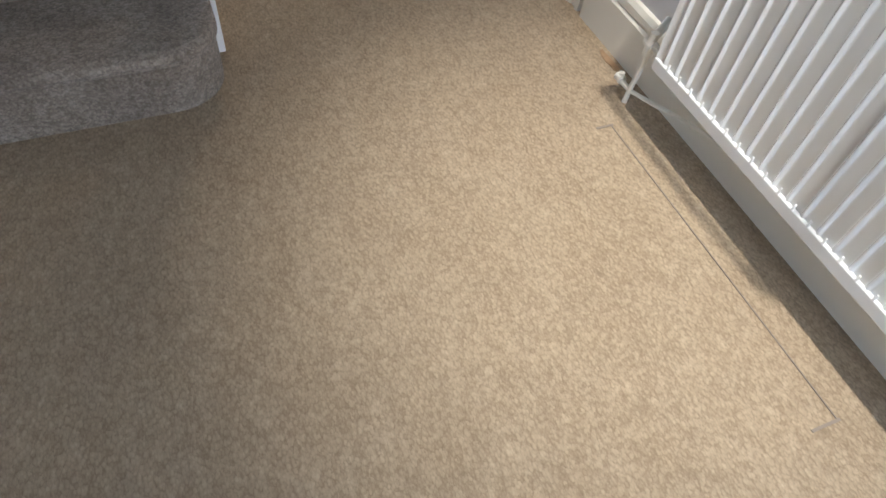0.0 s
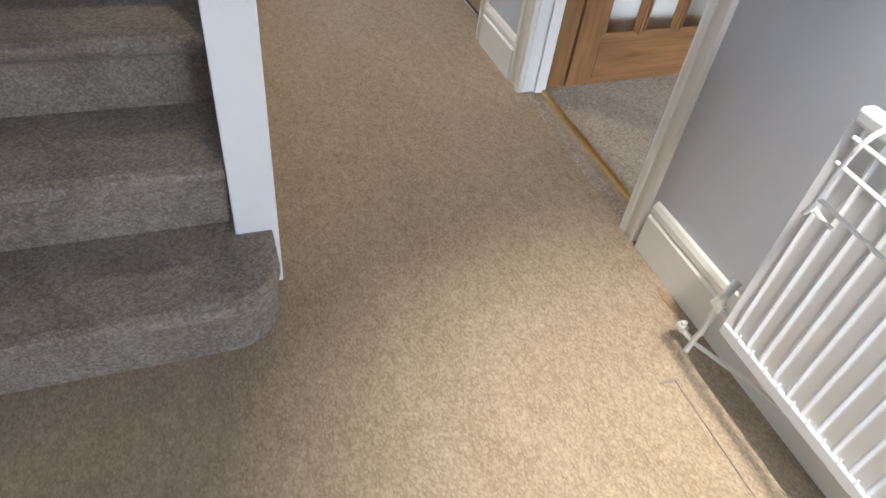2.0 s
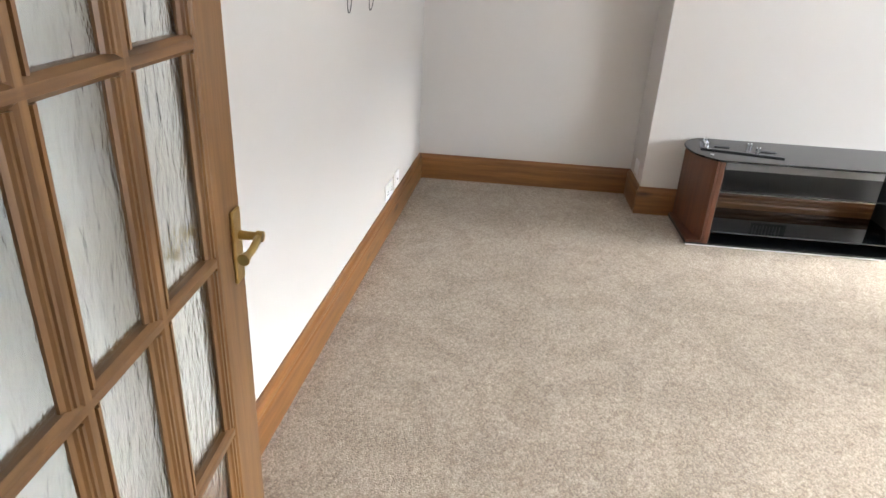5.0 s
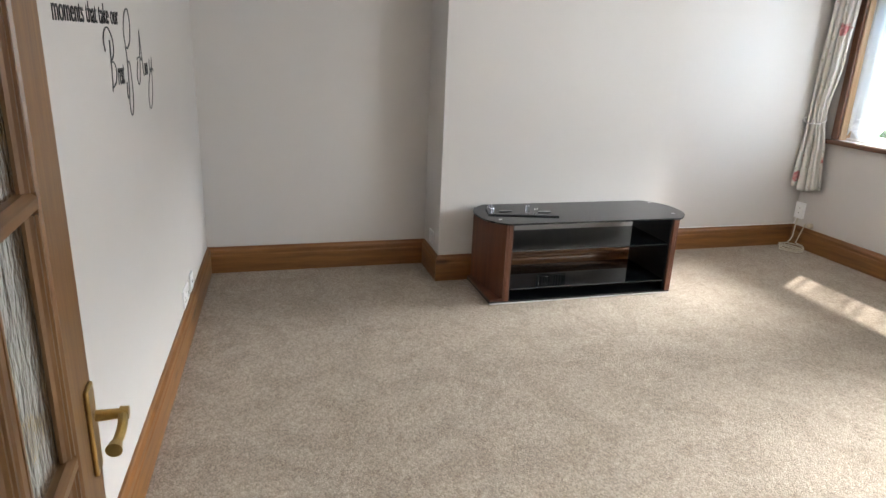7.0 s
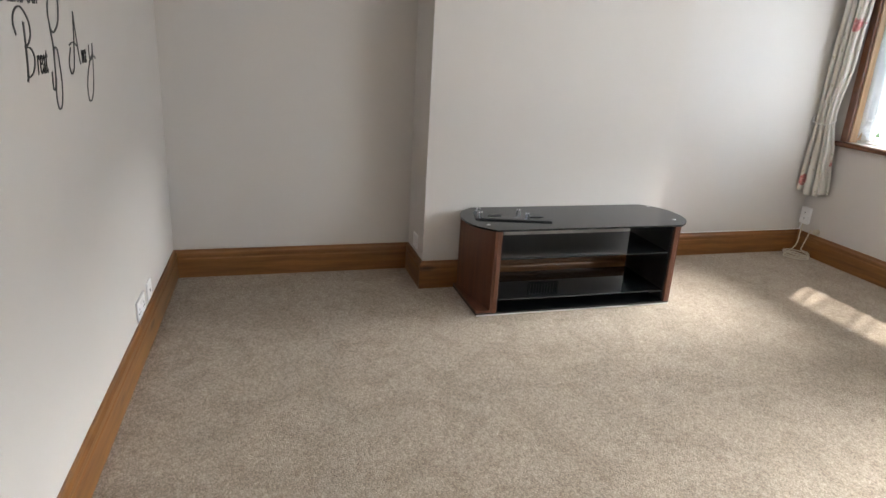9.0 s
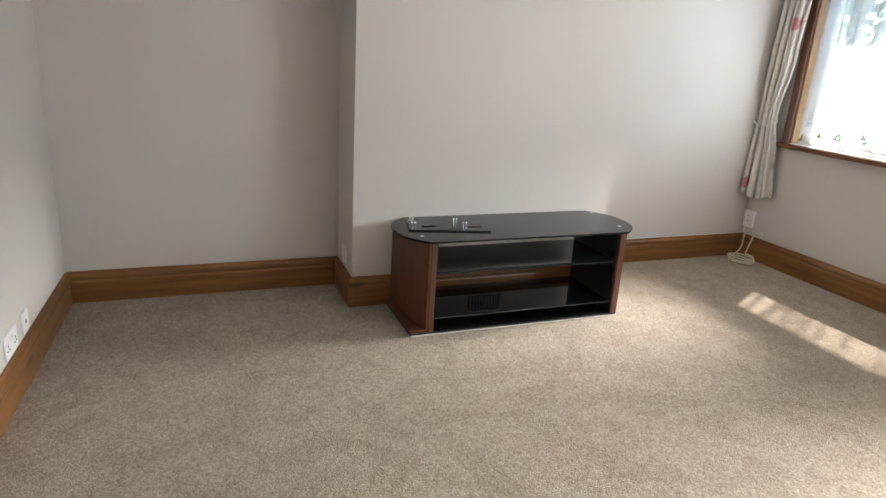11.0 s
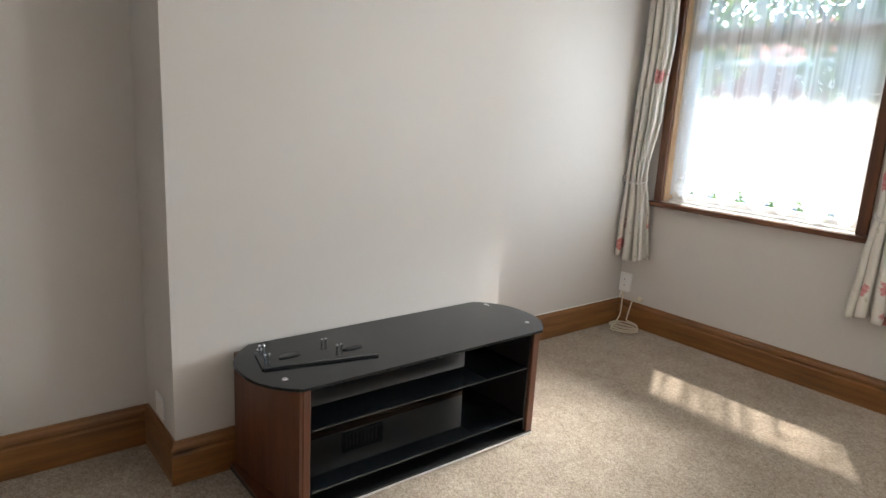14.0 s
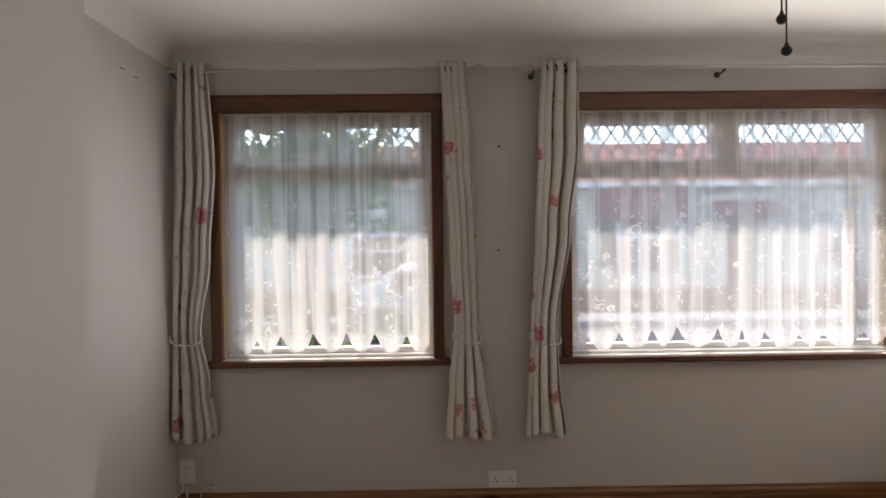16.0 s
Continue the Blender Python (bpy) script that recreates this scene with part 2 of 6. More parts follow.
def part(name, bm, material, parent, label="", smooth=False):
    ob = new(name, mesh_of(name, bm, material, smooth))
    ob.parent = parent
    if label:
        ob["label"] = label
    return ob


def thing(name, bm, material, label, category, group="", kind="", smooth=False):
    return tagged(new(name, mesh_of(name, bm, material, smooth)), label, category, group, kind)


def holder(name, label, category, at=(0, 0, 0), group="", kind=""):
    ob = tagged(new(name), label, category, group, kind)
    ob.location = at
    ob.empty_display_size = 0.1
    return ob


def B():
    return bmesh.new()


# ---- plan ----
WX0, WX1 = 1.62, 1.75          # wall between hall and room
ROOM_N, ROOM_S, ROOM_E = 2.70, -1.66, 5.63
DOOR_Y0, DOOR_Y1 = 1.788, 2.585
DINE_Y0, DINE_Y1 = 3.06, 3.84
KIT_Y = 4.02
KIT_X0, KIT_X1 = 0.75, 1.53
CEIL = 2.47
BR_X, BR_Y0, BR_Y1 = 5.28, -0.18, 1.343
W1 = (4.25, 5.42)
W2 = (1.81, 3.60)
SILL, HEAD = 0.855, 2.19
HALL_W = -0.42
HEADH = 2.02

structure = dict(kind="structure")


def wall(name, boxes, mat, label):
    bm = B()
    for b in boxes:
        bx(bm, *b)
    return thing(name, bm, mat, label, "wall", kind="structure")


bm = B()
bx(bm, WX1 - 0.04, ROOM_E, ROOM_S, 2.88, -0.05, 0)
thing("floor", bm, M_CARPET, "beige twist-pile carpet over the living room", "carpet", kind="structure")
bm = B()
bx(bm, HALL_W, WX1 - 0.045, -1.66, KIT_Y + 0.02, -0.05, 0)
thing("floor_hall", bm, M_HALLCARPET, "tan cut-pile carpet along the hallway", "carpet", kind="structure")
bm = B()
bx(bm, WX1 - 0.04, 4.2, 2.96, 4.12, -0.05, 0)
thing("floor_dining", bm, M_HALLCARPET, "tan carpet in the room behind the second door", "carpet", kind="structure")

wall("wall_hall", [(WX0, WX1, -1.66, DOOR_Y0 - 0.02, 0, CEIL), (WX0, WX1, DOOR_Y0 - 0.02, DOOR_Y1 + 0.02, HEADH + 0.02, CEIL),
                   (WX0, WX1, DOOR_Y1 + 0.02, DINE_Y0 - 0.02, 0, CEIL), (WX0, WX1, DINE_Y0 - 0.02, DINE_Y1 + 0.02, HEADH + 0.02, CEIL),
                   (WX0, WX1, DINE_Y1 + 0.02, KIT_Y + 0.1, 0, CEIL)], M_HALLWALL, "pale grey painted wall between hallway and rooms")
bm = B()
bx(bm, WX1 + 0.0005, WX1 + 0.006, -1.66, DOOR_Y0 - 0.02, 0, CEIL)
bx(bm, WX1 + 0.0005, WX1 + 0.006, DOOR_Y0 - 0.02, DOOR_Y1 + 0.02, HEADH + 0.02, CEIL)
bx(bm, WX1 + 0.0005, WX1 + 0.006, DOOR_Y1 + 0.02, 2.86, 0, CEIL)
thing("wall_west", bm, M_WALL, "off-white plaster wall around the living room door", "wall", kind="structure")
def north(x):
    """The wall facing the windows runs slightly out of square."""
    return ROOM_N + (ROOM_E - x) * 0.043


bm = B()
prism(bm, [(WX1, north(WX1)), (ROOM_E + 0.12, north(ROOM_E + 0.12)), (ROOM_E + 0.12, north(ROOM_E) + 0.2), (WX1, north(WX1) + 0.08)], "z", 0, CEIL)
thing("wall_north", bm, M_WALL, "smooth off-white painted living room wall", "wall", kind="structure")
wall("wall_east", [(ROOM_E, ROOM_E + 0.12, ROOM_S - 0.24, ROOM_N, 0, CEIL)], M_WALL, "off-white painted alcove wall beside the chimney breast")
wall("chimney_breast", [(BR_X, ROOM_E, BR_Y0, BR_Y1, 0, CEIL)], M_WALL, "off-white plastered chimney breast standing proud of the wall")
wall("wall_south", [(W1[1], ROOM_E, ROOM_S - 0.24, ROOM_S, 0, CEIL), (W2[1], W1[0], ROOM_S - 0.24, ROOM_S, 0, CEIL), (WX1, W2[0], ROOM_S - 0.24, ROOM_S, 0, CEIL),
                    (W1[0], W1[1], ROOM_S - 0.24, ROOM_S, 0, SILL - 0.03), (W1[0], W1[1], ROOM_S - 0.24, ROOM_S, HEAD, CEIL),
                    (W2[0], W2[1], ROOM_S - 0.24, ROOM_S, 0, SILL - 0.03), (W2[0], W2[1], ROOM_S - 0.24, ROOM_S, HEAD, CEIL)],
     M_WALL, "off-white painted window wall with small plugged screw holes")
wall("wall_hall_front", [(HALL_W - 0.12, 0.35, ROOM_S - 0.24, ROOM_S, 0, CEIL), (1.35, WX1, ROOM_S - 0.24, ROOM_S, 0, CEIL), (0.35, 1.35, ROOM_S - 0.24, ROOM_S, 2.3, CEIL)],
     M_HALLWALL, "grey painted hallway wall around the front entrance")
wall("wall_hall_side", [(HALL_W - 0.12, HALL_W, ROOM_S, KIT_Y + 0.1, 0, CEIL)], M_HALLWALL, "grey painted wall along the stairs")
wall("wall_kitchen", [(HALL_W, KIT_X0 - 0.02, KIT_Y, KIT_Y + 0.1, 0, CEIL), (KIT_X1 + 0.02, WX0, KIT_Y, KIT_Y + 0.1, 0, CEIL), (KIT_X0 - 0.02, KIT_X1 + 0.02, KIT_Y, KIT_Y + 0.1, HEADH + 0.02, CEIL)],
     M_HALLWALL, "pale painted wall around the kitchen doorway")
wall("wall_kitchen_sides", [(-0.66, -0.54, KIT_Y + 0.1, 7.6, 0, CEIL), (2.55, 2.67, KIT_Y + 0.22, 7.6, 0, CEIL), (-0.54, -0.3, 7.5, 7.6, 0, CEIL), (1.25, 2.55, 7.5, 7.6, 0, CEIL), (-0.3, 1.25, 7.5, 7.6, 2.1, CEIL)], M_WALL, "cream kitchen wall with a glazed back door opening")
wall("wall_dining", [(WX1, 4.2, KIT_Y + 0.1, KIT_Y + 0.22, 0, CEIL), (4.2, 4.32, 2.82, KIT_Y + 0.22, 0, CEIL)], paint("olive_wall_paint", (0.27, 0.28, 0.13), 0.65, 0.04), "olive green wall of the room behind the second door")
bm = B()
bx(bm, -0.66, ROOM_E + 0.12, ROOM_S - 0.24, 7.6, CEIL, CEIL + 0.15)
thing("ceiling", bm, M_CEIL, "white painted ceiling", "ceiling", kind="structure")
# Unseen board, added to cut the sun to a low stripe at the nets.
bm = B()
bx(bm, -2.5, 8.5, ROOM_S - 0.565, ROOM_S - 0.242, 2.40, 2.46)
thing("eaves", bm, M_CEIL, "added soffit board, out of view, shading the nets from the sun", "eaves", kind="structure")


def cove(bm, x0, x1, y0, y1, ax, side):
    """Quarter-round coving in the angle of wall and ceiling."""
    r = 0.10
    pts = []
    for i in range(9):
        a = math.pi / 2 * i / 8
        pts.append((r - r * math.cos(a) * 1.0, CEIL - r + r * math.sin(a)))
    pts = [(0.0, CEIL - r), *pts[1:-1], (r, CEIL), (0.0, CEIL)]
    return [(p[0] * side, p[1]) for p in pts]


bm = B()
c = cove(bm, 0, 0, 0, 0, "x", 1)
prism(bm, [(ROOM_S + p[0], p[1]) for p in c], "x", WX1 + 0.006, ROOM_E)
prism(bm, [(ROOM_E - p[0], p[1]) for p in c], "y", ROOM_S, BR_Y0)
prism(bm, [(ROOM_E - p[0], p[1]) for p in c], "y", BR_Y1, ROOM_N)
prism(bm, [(BR_X - p[0], p[1]) for p in c], "y", BR_Y0, BR_Y1)
thing("coving", bm, M_CEIL, "white plaster coving under the ceiling", "coving", kind="structure", smooth=False)


# ---- skirting, floor trims ----
ROOM_PROFILE = [(0, 0), (0.020, 0), (0.020, 0.108), (0.017, 0.116), (0.017, 0.122), (0.021, 0.130), (0.019, 0.142), (0.011, 0.152), (0.008, 0.163), (0, 0.163)]
HALL_PROFILE = [(0, 0), (0.022, 0), (0.022, 0.125), (0.014, 0.133), (0.018, 0.142), (0.017, 0.158), (0.010, 0.172), (0, 0.176)]


def skirting_run(pts, profile, mat_x, mat_y, label, caps=True):
    """Boards along a polyline, the room on its right, with mitred corners."""
    pts = [Vector((*p, 0)) for p in pts]
    dirs = [(b - a).normalized() for a, b in zip(pts, pts[1:])]
    right = [Vector((d.y, -d.x, 0)) for d in dirs]
    offs = []
    for i in range(len(pts)):
        if i == 0:
            offs.append(right[0])
        elif i == len(pts) - 1:
            offs.append(right[-1])
        else:
            m = right[i - 1] + right[i]
            offs.append(m / max(0.2, m.length_squared / 2))
    for i in range(len(dirs)):
        bm = B()
        rings = []
        mid = (pts[i] + pts[i + 1]) / 2
        for k in (i, i + 1):
            rings.append([bm.verts.new(pts[k] + offs[k] * d + Vector((0, 0, h)) - mid) for d, h in profile])
        n = len(profile)
        for j in range(n):
            bm.faces.new((rings[0][j], rings[0][(j + 1) % n], rings[1][(j + 1) % n], rings[1][j]))
        bm.faces.new(rings[0][::-1])
        bm.faces.new(rings[1])
        along_x = abs(dirs[i].x) > abs(dirs[i].y)
        ob = thing("baseboard", bm, mat_x if along_x else mat_y, label, "skirting", kind="structure")
        ob.location = mid


WF = WX1 + 0.006
skirting_run([(WF, DOOR_Y1 + 0.100), (WF, north(WF)), (ROOM_E, ROOM_N), (ROOM_E, BR_Y1), (BR_X, BR_Y1), (BR_X, BR_Y0), (ROOM_E, BR_Y0), (ROOM_E, ROOM_S), (WF, ROOM_S), (WF, DOOR_Y0 - 0.08)],
             ROOM_PROFILE, M_SKIRT_X, M_SKIRT_Y, "orange-brown varnished pine skirting with moulded top")
skirting_run([(WX0, 1.69), (WX0, ROOM_S), (1.36, ROOM_S)], HALL_PROFILE, M_GLOSS, M_GLOSS, "cream gloss painted hallway skirting")
skirting_run([(WX0, DINE_Y0 - 0.052), (WX0, DOOR_Y1 + 0.108)], HALL_PROFILE, M_GLOSS, M_GLOSS, "cream gloss painted hallway skirting")
skirting_run([(0.34, ROOM_S), (HALL_W, ROOM_S), (HALL_W, 1.55)], HALL_PROFILE, M_GLOSS, M_GLOSS, "cream gloss painted hallway skirting")

bm = B()
prism(bm, [(1.697, 0.0), (1.703, 0.006), (1.712, 0.008), (1.721, 0.006), (1.727, 0.0)], "y", DOOR_Y0 + 0.002, DOOR_Y1 - 0.002)
thing("threshold_strip", bm, M_BRASS, "brass carpet strip across the living room doorway", "trim", kind="structure")
bm = B()
prism(bm, [(WX0 - 0.004, 0.0), (WX0 + 0.01, 0.004), (1.66, 0.005), (1.672, 0.0)], "y", DOOR_Y0 + 0.002, DOOR_Y1 - 0.002)
thing("carpet_edge", bm, M_CARPET, "paler carpet offcut laid in the doorway", "carpet", kind="structure")
bm = B()
prism(bm, [(KIT_Y - 0.002, 0.0), (KIT_Y + 0.006, 0.006), (KIT_Y + 0.016, 0.008), (KIT_Y + 0.026, 0.006), (KIT_Y + 0.034, 0.0)], "x", KIT_X0, KIT_X1)
thing("kitchen_threshold_strip", bm, M_BRASS, "brass strip between hall carpet and kitchen tiles", "trim", kind="structure")
bm = B()
prism(bm, [(1.685, 0.0), (1.69, 0.006), (1.705, 0.006), (1.71, 0.0)], "y", DINE_Y0, DINE_Y1)
thing("dining_threshold_strip", bm, plain("dark_strip", (0.09, 0.055, 0.02), 0.5), "dark carpet bar across the second doorway", "trim", kind="structure")


# ---- door linings and architraves ----
ARCH = [(0, 0), (0, 0.020), (0.012, 0.024), (0.024, 0.020), (0.030, 0.014), (0.055, 0.014), (0.062, 0.020), (0.078, 0.018), (0.080, 0)]


def arch_leg(bm, wall_x, side, y_edge, out, h, wide=1.0):
    """One upright of an architrave on a wall of constant x; side: -1 towards the hall, out: way it goes from the opening."""
    prism(bm, [(wall_x + side * d, y_edge + out * w * wide) for w, d in ARCH], "z", 0, h)


def door_frame(y0, y1, name, near_room=True, legs={-1: 0.9, 1: 1.3}):
    f = holder(name, "white painted door frame with moulded architrave", "door frame", (WX0, (y0 + y1) / 2, 0), kind="structure")
    o = f.location

    def put(nm, bm, mat, label=""):
        ob = part(nm, bm, mat, f, label)
        ob.matrix_parent_inverse = Matrix.Translation(-o)
        return ob
    # Near side cream, far side white: shade and daylight put into the paint.
    for y, d in ((y0, -1), (y1, 1)):
        bm = B()
        bx(bm, WX0 - 0.002, 1.722, y, y + d * 0.02, 0, HEADH, 0.002)
        put("door_lining", bm, M_WHITE if d > 0 else M_GLOSS)
        bm = B()
        bx(bm, WX0 + 0.048, WX0 + 0.082, y - d * 0.012, y - d * 0.0005, 0, HEADH - 0.002, 0.003, 2)
        put("door_stop", bm, M_WHITE if d > 0 else M_GLOSS)
        bm = B()
        bx(bm, 1.722, WX1 + 0.008, y + d * 0.012, y + d * 0.02, 0, HEADH)
        put("door_rebate", bm, M_DOOR_Z, "bare pine rebate")
        bm = B()
        arch_leg(bm, WX0, -1, y + d * 0.004, d, HEADH + 0.08, legs[d])
        put("architrave", bm, M_GLOSS)
        if near_room:
            bm = B()
            arch_leg(bm, WF, 1, y + d * 0.012, d, HEADH + 0.08)
            put("architrave", bm, M_GLOSS if d < 0 else M_DOOR_Z)
    bm = B()
    bx(bm, WX0, WX1, y0, y1, HEADH, HEADH + 0.02)
    put("door_head", bm, M_GLOSS)
    bm = B()
    bx(bm, WX0 - 0.018, WX0, y0, y1, HEADH + 0.004, HEADH + 0.08, 0.004)
    put("architrave_head", bm, M_GLOSS)
    return f


f1 = door_frame(DOOR_Y0, DOOR_Y1, "door_frame_1")
bm = B()
for z in (0.83, 1.05):
    cyl(bm, (1.735, DOOR_Y0 - 0.003, z), (1.735, DOOR_Y0 + 0.0, z), 0.006, n=10)
bx(bm, 1.726, 1.748, DOOR_Y0 - 0.012, DOOR_Y0 - 0.010, 0.90, 1.04)
ob = part("strike_plate", bm, M_BRASS, f1, "dull brass strike plate with screw holes")
ob.matrix_parent_inverse = Matrix.Translation(-f1.location)
f2 = door_frame(DINE_Y0, DINE_Y1, "door_frame_2", False, {-1: 0.6, 1: 1.0})
# kitchen doorway casing
kf = holder("door_frame_3", "cream painted kitchen door frame", "door frame", (KIT_X0, KIT_Y, 0), kind="structure")
for x, d in ((KIT_X0, -1), (KIT_X1, 1)):
    bm = B()
    bx(bm, x, x + d * 0.02, KIT_Y - 0.002, KIT_Y + 0.102, 0, HEADH, 0.002)
    part("door_lining", bm, M_GLOSS, kf).matrix_parent_inverse = Matrix.Translation(-kf.location)
    bm = B()
    prism(bm, [(x + d * (0.004 + w), KIT_Y - dd) for w, dd in ARCH], "z", 0, HEADH + 0.08)
    part("architrave", bm, M_GLOSS, kf).matrix_parent_inverse = Matrix.Translation(-kf.location)
bm = B()
bx(bm, KIT_X0, KIT_X1, KIT_Y - 0.018, KIT_Y, HEADH + 0.004, HEADH + 0.08, 0.004)
part("architrave_head", bm, M_GLOSS, kf).matrix_parent_inverse = Matrix.Translation(-kf.location)
bm = B()
bx(bm, 1.617 - 0.006, 1.617, 3.925, KIT_Y - 0.026, 0, 2.1, 0.003)
thing("corner_bead", bm, M_GLOSS, "cream painted corner fillet between two door frames", "trim", kind="structure")


# ---- glazed doors ----
def obscure_glass(name, tint):
    m = bpy.data.materials.new(name)
    m.use_nodes = True
    nt = m.node_tree
    nt.nodes.clear()
    out = nt.nodes.new("ShaderNodeOutputMaterial")
    g = nt.nodes.new("ShaderNodeBsdfGlass")
    g.inputs["Roughness"].default_value = 0.2
    g.inputs["IOR"].default_value = 1.30
    g.inputs["Color"].default_value = (*tint, 1)
    v = coords(nt, (1, 1, 0.35), world_space=False)
    h = noise_of(nt, v, 55, 3, 0.55)
    bp = nt.nodes.new("ShaderNodeBump")
    bp.inputs["Strength"].default_value = 0.55
    bp.inputs["Distance"].default_value = 0.004
    nt.links.new(h, bp.inputs["Height"])
    nt.links.new(bp.outputs["Normal"], g.inputs["Normal"])
    nt.links.new(g.outputs[0], out.inputs["Surface"])
    return m


M_OBSCURE = obscure_glass("patterned_glass", (0.96, 0.98, 0.97))
DW, DH, DT = 0.768, 1.985, 0.040
COLS = [0.127, 0.305, 0.484, 0.662]      # edges of the three glass columns
BAR_W = 0.026


def lever(parent, side):
    """Brass lever handle on a back plate; side -1: the visible face."""
    y0 = 0.0 if side < 0 else DT
    x, z = DW - 0.030, 0.876
    bm = B()
    bx(bm, x - 0.017, x + 0.017, y0, y0 + side * 0.006, z - 0.066, z + 0.066, 0.002)
    pl = part("back_plate", bm, M_BRASS, parent, "worn brass back plate")
    bm = B()
    cyl(bm, (x, y0 + side * 0.008, z + 0.02), (x, y0 + side * 0.042, z + 0.02), 0.008, 0.007)
    tube(bm, smooth_path([(x, y0 + side * 0.041, z + 0.02), (x - 0.025, y0 + side * 0.044, z + 0.018), (x - 0.042, y0 + side * 0.043, z + 0.013), (x - 0.062, y0 + side * 0.040, z + 0.010)]), 0.0066, 10)
    cyl(bm, (x, y0 + side * 0.038, z + 0.02), (x, y0 + side * 0.049, z + 0.02), 0.010, 0.009)
    cyl(bm, (x - 0.059, y0 + side * 0.040, z + 0.010), (x - 0.072, y0 + side * 0.039, z + 0.009), 0.008, 0.0105)
    part("lever", bm, M_BRASS, parent, "brass lever", smooth=False)


def glazed_door(name, label, m, glass):
    d = holder(name, label, "door")
    def P(nm, bm, mat, lab="", par=None):
        return part(nm, bm, mat, par or d, lab)
    bm = B()
    bx(bm, 0.014, COLS[0], 0, DT, 0.006, DH, 0.003)
    P("hinge_stile", bm, M_DOOR_Z)
    bm = B()
    bx(bm, -0.020, 0.0135, 0.014, DT - 0.002, 0.006, DH)
    P("hinge_edge", bm, M_DOOR_Z, "darker rebated hinge edge")
    bm = B()
    bx(bm, COLS[3], DW, 0, DT, 0.006, DH, 0.003)
    P("lock_stile", bm, M_DOOR_Z)
    rows = [0.205 + 0.336 * i for i in range(6)]
    bm = B()
    bx(bm, COLS[0], COLS[3], 0.001, DT - 0.001, 0.006, rows[0], 0.002)
    P("bottom_rail", bm, M_DOOR_X)
    bm = B()
    bx(bm, COLS[0], COLS[3], 0.001, DT - 0.001, rows[5], DH, 0.002)
    P("top_rail", bm, M_DOOR_X)
    prof = [(-0.013, 0.0155), (-0.013, 0.010), (-0.006, 0.002), (0.006, 0.002), (0.013, 0.010), (0.013, DT - 0.010), (0.006, DT - 0.002), (-0.006, DT - 0.002), (-0.013, DT - 0.010)]
    for z in rows[1:5]:
        bm = B()
        prism(bm, [(y, z + w) for w, y in prof], "x", COLS[0], COLS[3])
        P("glazing_bar", bm, M_DOOR_X)
    for x in COLS[1:3]:
        bm = B()
        prism(bm, [(x + w, y) for w, y in prof], "z", rows[0], rows[5])
        P("glazing_bar", bm, M_DOOR_Z)
    for i in range(3):
        for j in range(5):
            bm = B()
            bx(bm, COLS[i] + 0.002, COLS[i + 1] - 0.002, 0.018, 0.0225, rows[j] + 0.002, rows[j + 1] - 0.002)
            pane = P("pane", bm, glass)
            pane.visible_shadow = False
            bm = B()
            a, b, lo, hi = COLS[i], COLS[i + 1], rows[j], rows[j + 1]
            for (x0, x1, z0, z1) in ((a, b, lo, lo + 0.012), (a, b, hi - 0.012, hi)):
                prism(bm, [(0.004, z0 if z0 == lo else z1), (0.016, z0 if z0 == lo else z1), (0.016, z1 if z0 == lo else z0)], "x", x0, x1)
            P("glazing_bead", bm, M_DOOR_X, par=pane)
            for x0, way in ((a + (0.013 if i else 0), 1), (b - (0.013 if i < 2 else 0), -1)):
                bm = B()
                prism(bm, [(x0 + way * w, y) for w, y in ((0, 0.003), (0.005, 0.003), (0.006, 0.006), (0.010, 0.006), (0.012, 0.010), (0.018, 0.013), (0.018, 0.017), (0, 0.017))], "z", lo + 0.0125, hi - 0.0125)
                P("glazing_bead", bm, M_DOOR_Z, par=pane)
    lever(d, -1)
    lever(d, 1)
    for z in (0.25, 1.0, 1.75):
        bm = B()
        cyl(bm, (0.010, DT + 0.004, z - 0.045), (0.010, DT + 0.004, z + 0.045), 0.006, n=10)
        P("hinge", bm, M_BRASS)
    d.matrix_world = m
    return d


door1 = glazed_door("glazed_door", "open pine door with fifteen patterned glass panes and brass handles", pose(1.800, DOOR_Y1 + 0.008, 0, 0, 0, 2.0), M_OBSCURE)
door2 = copy_thing(door1, pose(1.765, DINE_Y1 - 0.002, 0, 0, 0, -1.0))
door2["label"] = "open brown glazed door into the dim second room"


# ---- stairs ----
stairs = holder("staircase", "straight stairs under dark grey-brown fitted carpet", "stairs", (0, 1.59, 0))
RISE, GOING, SX0, SX1 = 0.185, 0.252, HALL_W, 0.462


def step_outline(y0, y1, x0, x1, r):
    pts = [(x0, y1), (x0, y0)]
    if r:
        for i in range(9):
            a = -math.pi / 2 + math.pi / 2 * i / 8
            pts.append((x1 - r + r * math.cos(a), y0 + r + r * math.sin(a)))
    else:
        pts.append((x1, y0))
    pts.append((x1, y1))
    return pts


